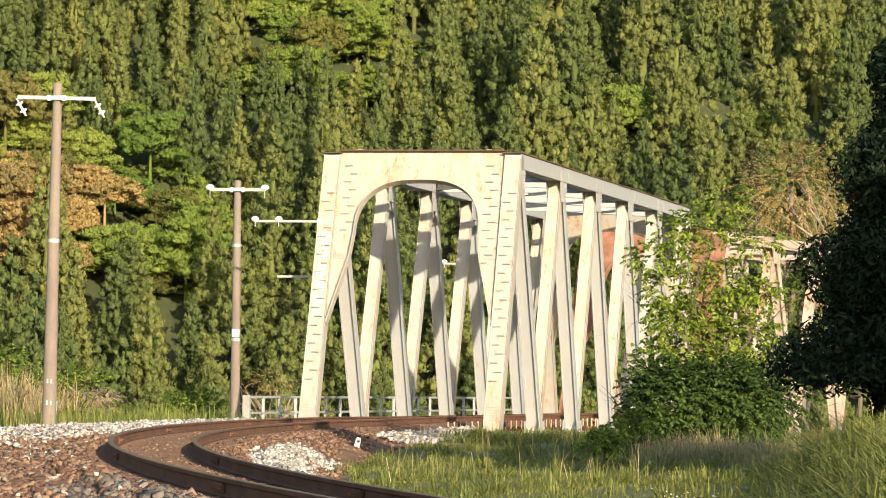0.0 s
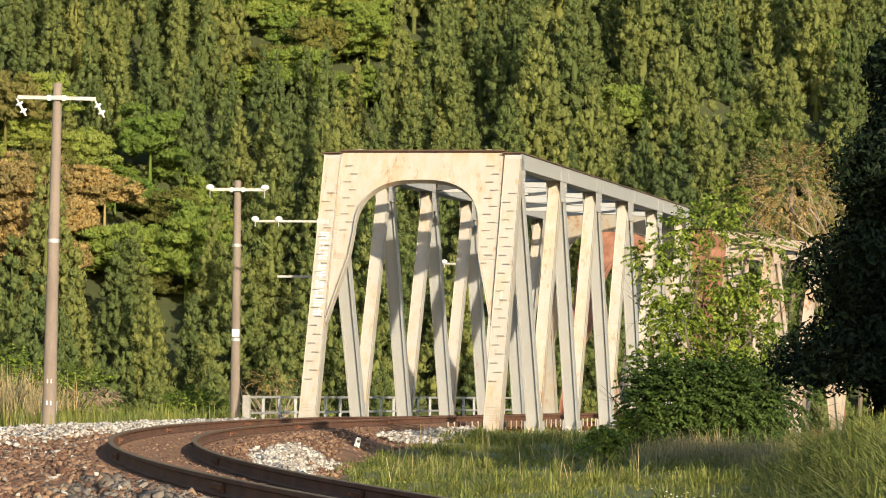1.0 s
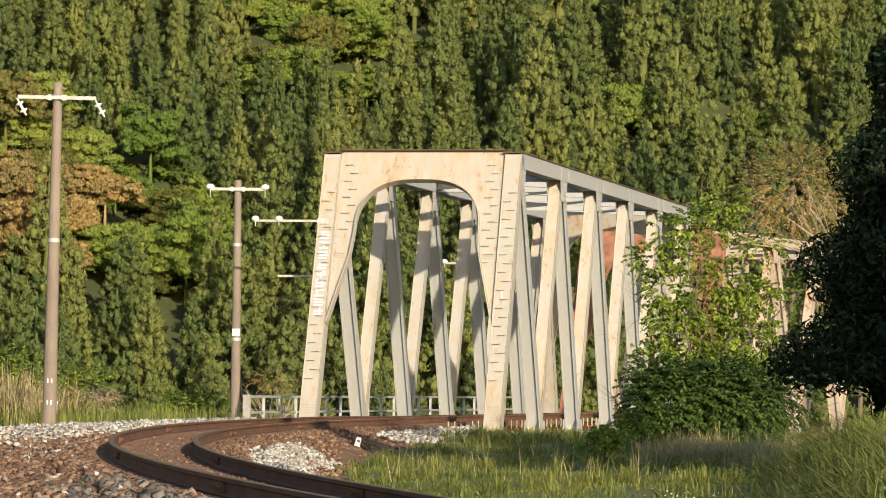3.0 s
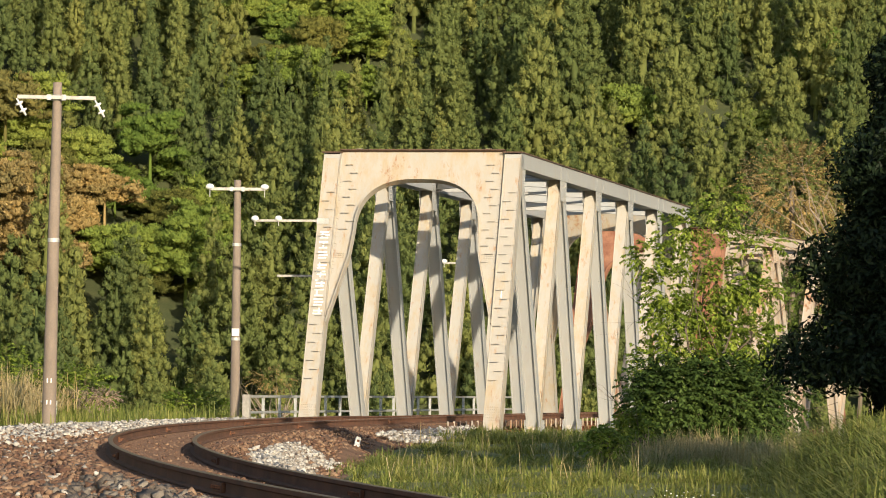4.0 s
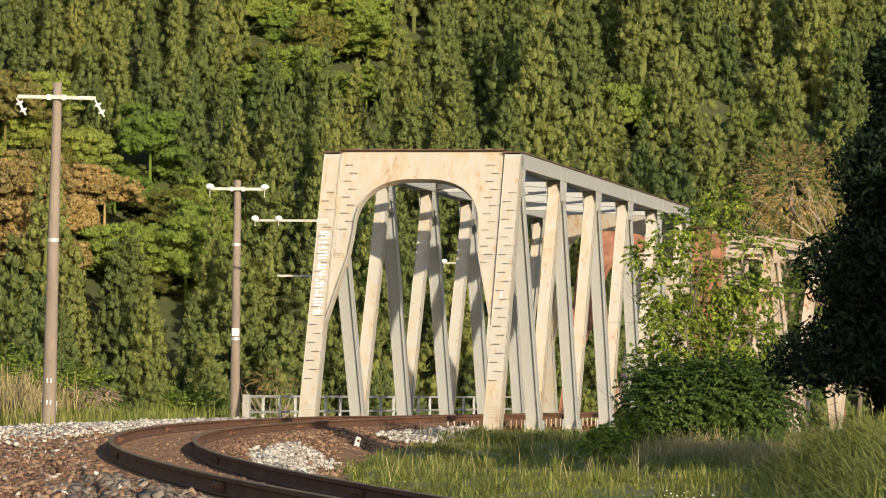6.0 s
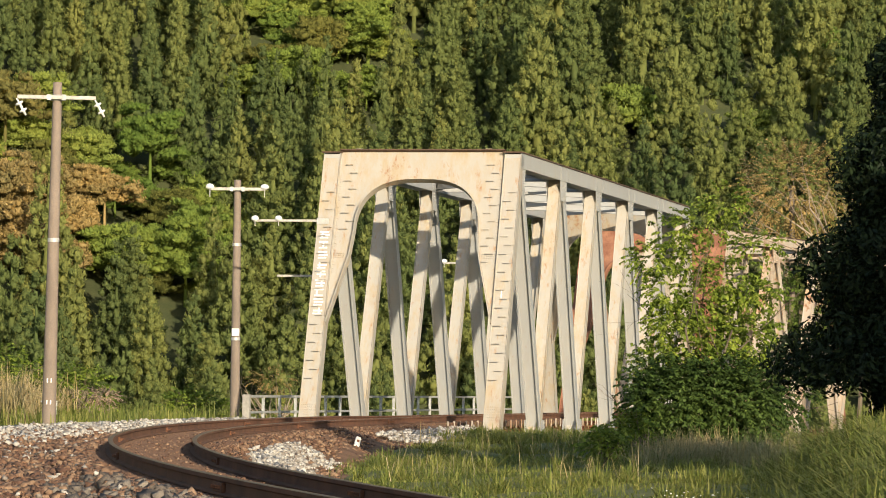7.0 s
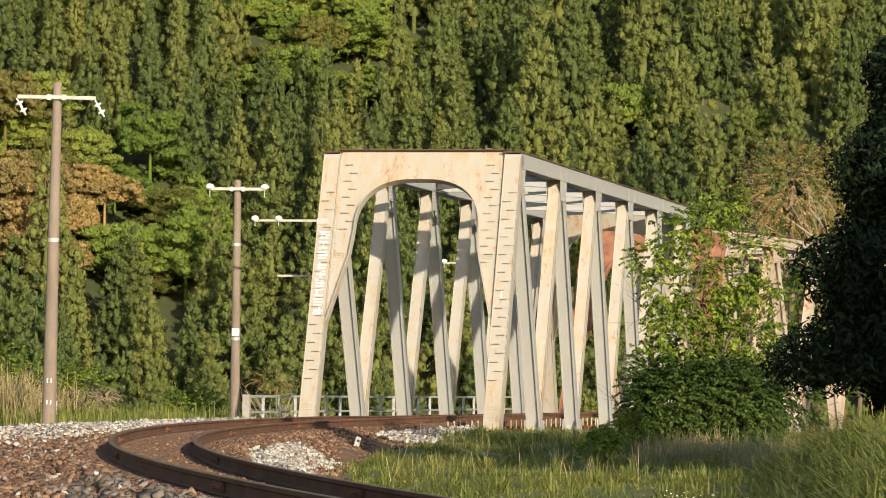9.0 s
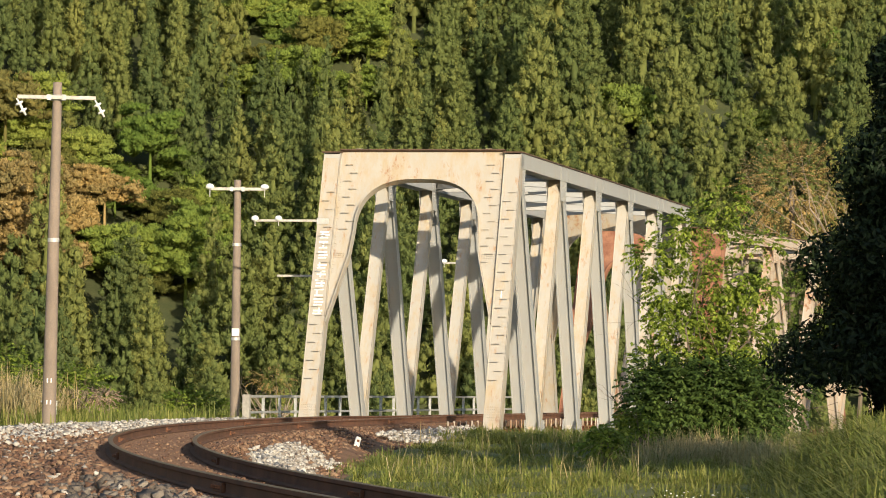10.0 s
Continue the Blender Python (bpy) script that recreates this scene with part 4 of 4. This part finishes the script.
tagged(quads_object("reeds", blades(reeds, 1.3, 0.013, RNG, 1.1), DRY_GRASS), "tall tan reeds beside the pole", "reeds", kind="stuff")


# ---------------------------------------------------------------- bushes and near trees
def spray(rng, base, direction, length, leaf, pairs):
    """One twig with pairs of drooping pointed leaflets. Returns leaf quads."""
    d = direction / (np.linalg.norm(direction) + 1e-9)
    side = np.cross(d, np.array([0, 0, 1.0]))
    side /= np.linalg.norm(side) + 1e-9
    out = []
    for k in range(pairs):
        t = (k + 0.6) / pairs
        c = base + d * length * t - np.array([0, 0, 1.0]) * length * 0.35 * t * t
        for sg in (-1, 1):
            ax = side * sg * 0.75 + d * 0.35 - np.array([0, 0, 0.45 + 0.3 * t]) + rng.normal(size=3) * 0.18
            ax /= np.linalg.norm(ax)
            wv = np.cross(ax, np.array([0, 0, 1.0]) + rng.normal(size=3) * 0.4)
            wv /= np.linalg.norm(wv) + 1e-9
            l = leaf * rng.uniform(0.7, 1.25)
            out.append([c, c + ax * l * 0.45 + wv * l * 0.26, c + ax * l, c + ax * l * 0.45 - wv * l * 0.26])
    return np.array(out)


def foliage_piece(name, centre, radii, twigs, leaf, rng, mat, parent, pairs=6, length=0.34):
    """A cloud of twigs round a centre; its origin sits at the centre's foot."""
    out = []
    for _ in range(twigs):
        d = rng.normal(size=3)
        d /= np.linalg.norm(d)
        p = d * np.array(radii) * rng.uniform(0.3, 1.0) ** 0.6
        out.append(spray(rng, p, d + np.array([0, 0, 0.15]), length * rng.uniform(0.6, 1.2), leaf, pairs))
    ob = quads_object(name, np.concatenate(out), mat, parent)
    ob.matrix_basis = Matrix.Translation(centre)
    return ob


def branch(bm, rng, p, d, length, r, depth, bend=0.25, spread=0.7, tips=None):
    """A limb that forks, down to thin twigs."""
    pts, rad = [Vector(p)], [r]
    d = Vector(d).normalized()
    for k in range(4):
        d = (d + Vector(rng.normal(size=3)) * bend * 0.5).normalized()
        pts.append(pts[-1] + d * length / 4)
        rad.append(r * (1 - 0.14 * (k + 1)))
    tube(bm, pts, rad, 6 if r > 0.02 else 4, caps=False)
    if depth > 0:
        for k in range(2 + int(rng.uniform() < 0.5)):
            i = int(rng.integers(2, 5))
            nd = (d + Vector(rng.normal(size=3)) * spread).normalized()
            branch(bm, rng, pts[i], nd, length * rng.uniform(0.5, 0.75), rad[i] * 0.6, depth - 1, bend, spread, tips)
    elif tips is not None:
        tips.append(pts[-1])


SWAYING = []   # (part, rest pose, how far it swings, its own phase)
# the leafy tree that stands before the bridge
TREE_AT = Vector((5.1, 80.0, -0.55))
leafy = thing("leafy_tree", Matrix.Translation(TREE_AT) @ Matrix.Scale(0.91, 4), "leafy young tree with drooping bright green leaves before the bridge", "tree")
bm = bmesh.new()
for d in ((-0.25, 0, 1), (0.15, 0.1, 1), (0.35, -0.05, 1), (-0.1, 0.2, 1)):
    branch(bm, RNG, (RNG.normal() * 0.12, RNG.normal() * 0.12, -0.1), d, 3.0, 0.05, 3, 0.25, 0.45)
part("trunk", bm, BARK, leafy)
CROWN = [  # x, z above the foot, radii, twigs, swing
    (-1.05, 4.35, 0.45, 0.35, 34, 1.0), (-0.75, 3.7, 0.45, 0.5, 46, 0.9), (-0.55, 4.9, 0.45, 0.3, 30, 1.2), (0.1, 5.1, 0.6, 0.35, 42, 1.2),
    (0.6, 5.6, 0.45, 0.4, 30, 1.3), (0.55, 3.85, 0.6, 0.42, 74, 1.0), (1.2, 3.6, 0.5, 0.28, 42, 1.1), (0.1, 3.3, 0.6, 0.35, 56, 0.9),
    (-0.6, 3.0, 0.5, 0.45, 60, 0.8), (1.15, 2.65, 0.5, 0.5, 74, 0.9), (0.4, 2.75, 0.5, 0.4, 48, 0.8), (-0.3, 2.45, 0.65, 0.5, 84, 0.6),
    (-0.9, 2.0, 0.55, 0.5, 70, 0.5), (0.6, 2.0, 0.6, 0.45, 64, 0.6), (1.35, 4.7, 0.5, 0.22, 26, 1.3), (-0.05, 4.3, 0.35, 0.35, 26, 1.0)]
for i, (x, z, rx, rz, n, sw) in enumerate(CROWN):
    ob = foliage_piece("crown", (x, RNG.normal() * 0.3, z), (rx, 0.5, rz), int(n * 1.9), 0.105, RNG, BUSH, leafy)
    SWAYING.append((ob, sw, i * 1.7))

# the dense bush under it; the shade on it is in the darker leaf colour
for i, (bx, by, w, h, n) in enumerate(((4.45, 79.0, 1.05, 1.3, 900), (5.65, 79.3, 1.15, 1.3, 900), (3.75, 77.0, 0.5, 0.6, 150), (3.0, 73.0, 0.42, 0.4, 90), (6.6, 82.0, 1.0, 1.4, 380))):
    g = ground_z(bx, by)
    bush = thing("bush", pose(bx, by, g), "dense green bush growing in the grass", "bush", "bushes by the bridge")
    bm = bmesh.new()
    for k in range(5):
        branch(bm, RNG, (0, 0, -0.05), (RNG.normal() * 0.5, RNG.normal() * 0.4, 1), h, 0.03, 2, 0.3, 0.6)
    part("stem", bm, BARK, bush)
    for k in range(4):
        ob = foliage_piece("crown", (RNG.uniform(-0.45, 0.45) * w, RNG.uniform(-0.4, 0.4) * w, h * RNG.uniform(0.6, 1.0)), (w * 0.72, w * 0.6, h * 0.62), n // 3, 0.10, RNG, BUSH_SHADED if i in (0, 1, 4) else BUSH, bush, 6, 0.3)
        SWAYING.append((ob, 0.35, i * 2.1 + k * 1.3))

# the bare branching tree
bare = thing("bare_tree", pose(8.75, 84.5, -0.5), "bare grey-brown tree with thin crooked branches", "tree")
bm = bmesh.new()
branch(bm, RNG, (0, 0, -0.1), (0.0, 0, 1), 4.1, 0.06, 0, 0.06)
part("trunk", bm, BARK, bare)
bm = bmesh.new()
for d in ((-0.85, 0, 0.6), (-0.65, 0.1, 0.8), (-0.97, -0.1, 0.3), (-0.4, 0.1, 1.0), (-0.5, 0, 0.9), (-0.9, -0.1, 0.5)):
    branch(bm, RNG, (0, 0, 3.6 + RNG.uniform(-0.5, 0.4)), d, 1.75, 0.035, 4, 0.22, 0.42)
part("branch", bm, TWIG, bare)


def needle_tree(name, at, height, radius, mat, label, clumps, leaf, pieces=1, lift=0.0, swing=0.15, power=0.6):
    """An evergreen with foliage to the ground: stem and a dark crown."""
    t = thing(name, Matrix.Translation(at), label, "tree")
    bm = bmesh.new()
    tube(bm, [(0, 0, -0.2), (0, 0, height * 0.5), (0, 0, height * 0.95)], [radius * 0.08, radius * 0.05, 0.02], 8)
    part("trunk", bm, BARK, t)
    for k in range(pieces):
        out = []
        lo, hi = lift + (height - lift) * k / pieces, lift + (height - lift) * (k + 1) / pieces
        for _ in range(clumps // pieces):
            z = RNG.uniform(lo, hi)
            f = z / height
            r = radius * (1 - f) ** power * (0.85 + 0.15 * math.sin(z * 4.2 + 1)) * (0.8 + 0.2 * smooth(0, 0.2, f))
            a = RNG.uniform(0, math.tau)
            rr = r * RNG.uniform(0.55, 1.05)
            c = np.array([math.cos(a) * rr, math.sin(a) * rr, z])
            m = 12
            e = RNG.normal(size=(m, 3)) + np.array([math.cos(a) * 0.6, math.sin(a) * 0.6, 0.2])
            e /= np.linalg.norm(e, axis=1)[:, None]
            out.append(leaves(c + e * 0.22, e, leaf, RNG, 0.5, 0.35))
        ob = quads_object("crown", np.concatenate(out), mat, t)
        SWAYING.append((ob, swing, k * 1.1))
    return t


needle_tree("shade_evergreen", (7.46, 60.0, -0.48), 8.6, 3.1, SHADE_LEAF, "big dark evergreen tree in deep shade", 9000, 0.064, 3, 1.33, 0.15, 0.95)
# two unseen evergreens, added beyond the view's edge to shade the big tree
needle_tree("shade_evergreen", (8.9, 52.9, -0.4), 5.6, 2.1, SHADE_LEAF, "unseen dense evergreen added to shade the big tree", 1800, 0.34, 1, 0.0, 0.0)
needle_tree("shade_evergreen", (12.4, 52.2, -0.4), 7.8, 2.8, SHADE_LEAF, "unseen tall evergreen added to keep sun off the big tree", 2400, 0.34, 1, 0.0, 0.0)
# added to fill the dark under the crown, shade in its leaf colour too
needle_tree("shade_shrub", (7.3, 60.8, -0.48), 2.7, 1.12, SHADE_LEAF, "low evergreen shrub added under the big tree, coloured near black for shade", 1500, 0.08, 1, 0.0, 0.1, 0.4)
# brown and green scrub behind, right of the bridge
for x, y, z, sx, mat, name, label in ((13.9, 160.0, 7.0, 1.7, BROWN_BUSH, "brown_tree", "tree with rusty brown dry foliage"),
                                      (13.6, 152.0, 2.2, 1.3, BROADLEAF, "green_tree", "fresh green tree on the far bank")):
    t = thing(name, pose(x, y, -9.0), label, "tree")
    bm = bmesh.new()
    tube(bm, [(0, 0, -0.5), (0.1, 0, 6), (0, 0.1, z + 11)], [0.3, 0.22, 0.1], 8)
    part("trunk", bm, BARK, t)
    foliage_piece("crown", (0, 0, z + 10.9), (sx * 1.35, sx, sx * 1.1), 620, 0.13, RNG, mat, t, 6, 0.5)


# ---------------------------------------------------------------- small things by the track
marker = thing("marker_post", pose(-1.72, 82.0, ground_z(-1.72, 82.0) + 0.02, 0, 14, 10), "leaning white marker post with a dark mark by the track", "marker post")
bm = bmesh.new()
box(bm, (-0.055, -0.05, -0.1), (0.055, 0.05, 0.19))
box(bm, (-0.05, -0.045, 0.19), (0.05, 0.045, 0.21))
part("post", soften(bm, 0.012, 2), WHITE, marker)
bm = bmesh.new()
box(bm, (-0.028, -0.054, 0.10), (0.028, -0.05, 0.15))
part("mark", bm, DECK_RUST, marker, "small dark mark")

weed = thing("weed", Matrix.Translation((-1.80, 41.6, ground_z(-1.80, 41.6) + 0.06)), "small bright green weed growing between the rails", "weed")
q = np.concatenate([spray(RNG, np.array([0, 0, 0.0]), np.array([math.cos(a), math.sin(a), 1.3]), 0.16, 0.07, 4) for a in [k * 0.52 for k in range(12)]])
weed_leaves = quads_object("foliage", q, BROADLEAF, weed)

frame_fence = thing("pipe_fence", pose(-9.05, 92.0, ground_z(-9.05, 92.0), 0, 0, 4), "low pale steel pipe fence beside the pole", "fence")
for x in (0.0, 0.18, 0.24):
    bm = bmesh.new()
    tube(bm, [(x, 0, -0.1), (x, 0, 0.55)], [0.022, 0.022], 8)
    part("post", bm, STEEL, frame_fence)
bm = bmesh.new()
tube(bm, [(-0.12, 0, 0.55), (0.26, 0, 0.55)], [0.02, 0.02], 8)
part("top_pipe", bm, STEEL, frame_fence)

for x, y, h, n, label in ((-4.6, 111.0, 1.9, 9, "low spreading bare brown shrub by the bridge's end"), (-8.0, 95.0, 0.9, 6, "withered pinkish shrub on the bank")):
    sh = thing("bare_shrub", pose(x, y, ground_z(x, y)), label, "shrub")
    bm = bmesh.new()
    for k in range(n):
        a = k * math.tau / n
        branch(bm, RNG, (0, 0, -0.05), (math.cos(a) * 0.8, math.sin(a) * 0.8, 0.8), h * 0.6, 0.03, 4, 0.3, 0.6)
    part("branch", bm, TWIG, sh)
    foliage_piece("crown", (0, 0, h * 0.72), (h * 0.42, h * 0.3, h * 0.16), 90, 0.06, RNG, BROWN_BUSH if n == 9 else PINK_DRY, sh, 5, 0.2)
for x, y, w, h in ((-10.4, 97.0, 1.3, 1.5), (-8.9, 99.0, 0.9, 1.2), (-6.9, 112.5, 0.9, 0.9), (-12.0, 100.0, 1.5, 1.7)):
    g = ground_z(x, y)
    bush = thing("bush", pose(x, y, g), "olive green shrub on the bank beyond the track", "bush", "shrubs on the bank")
    bm = bmesh.new()
    for k in range(4):
        branch(bm, RNG, (0, 0, -0.05), (RNG.normal() * 0.5, RNG.normal() * 0.4, 1), h * 0.8, 0.03, 2, 0.3, 0.6)
    part("stem", bm, BARK, bush)
    foliage_piece("crown", (0, 0, h * 0.6), (w, w * 0.7, h * 0.6), 260, 0.11, RNG, BUSH, bush, 6, 0.3)

# lettering on the west end post: the writing cannot be read, so plain bars
post_m, post_l = along(SPAN_ONE @ Vector((-HW, 0, ZB - 0.1)), SPAN_ONE @ Vector((-HW, HIP, ZT + 0.12)))
pm_local, _ = along((-HW, 0, ZB - 0.1), (-HW, HIP, ZT + 0.12))
lettering = thing("bridge_lettering", SPAN_ONE, "column of worn white painted characters on the end post", "lettering")
for k, z in enumerate((5.30, 5.02, 4.74, 4.46, 4.20, 3.96, 3.70, 3.44, 3.20)):
    for j, (x0, x1, dz, hh) in enumerate(((-0.13, 0.11, 0.08, 0.04), (-0.11, 0.13, 0.0, 0.045), (-0.12, 0.10, -0.08, 0.04), (-0.03 + 0.05 * (k % 3 - 1), 0.01 + 0.05 * (k % 3 - 1), 0, 0.16))):
        if (k * 3 + j) % 5 == 4:
            continue
        bm = bmesh.new()
        box(bm, (x0, -0.176 - 0.002 * j, z + dz - hh / 2), (x1, -0.170, z + dz + hh / 2), pm_local)
        part("stroke", bm, WHITE, lettering)
curve = bpy.data.curves.new("numeral", "FONT")
curve.body, curve.size, curve.extrude, curve.align_x = "1", 0.34, 0.004, "CENTER"
curve.materials.append(WHITE)
tmp = new("numeral", curve)
num_mesh = bpy.data.meshes.new_from_object(tmp.evaluated_get(bpy.context.evaluated_depsgraph_get()))
bpy.data.objects.remove(tmp)
numeral = new("painted_numeral", num_mesh)
pr_local, _ = along((HW, 0, ZB - 0.1), (HW, HIP, ZT + 0.12))
numeral.matrix_basis = SPAN_ONE @ pr_local @ Matrix.Translation((-0.02, -0.18, 3.55)) @ Matrix.Rotation(radians(90), 4, "X")
tagged(numeral, "white painted numeral one on the end post", "numeral")

# small white flowers in the grass
fl = []
for cx, cy, n in ((2.65, 46.5, 26), (2.95, 47.5, 22), (3.35, 45.5, 24), (3.7, 45.0, 18)):
    for _ in range(n):
        x, y = cx + RNG.normal() * 0.16, cy + RNG.normal() * 1.2
        fl.append((x, y, ground_z(x, y) + RNG.uniform(0.05, 0.2)))
stone_field("white_flowers", fl, 0.013, WHITE, "small white flowers dotted in the grass")["category"] = "flowers"


# ---------------------------------------------------------------- what moves: leaves in a light wind
def motions():
    for ob, swing, phase in SWAYING:
        if swing <= 0:
            continue
        rest = ob.matrix_basis.copy()
        rows = []
        for k in range(0, 26):
            t = k * 0.4
            gust = 0.6 + 0.4 * math.sin(t * 0.9 + phase * 0.3)
            a = swing * gust * math.sin(t * 2.6 + phase)
            b = swing * gust * math.sin(t * 3.3 + phase * 1.9)
            rows.append((t, rest @ Matrix.Translation((0.035 * a, 0, 0.030 * b)) @ pose(0, 0, 0, 1.5 * b, 3.0 * a, 2.0 * b)))
        walk(ob, rows)


motions()
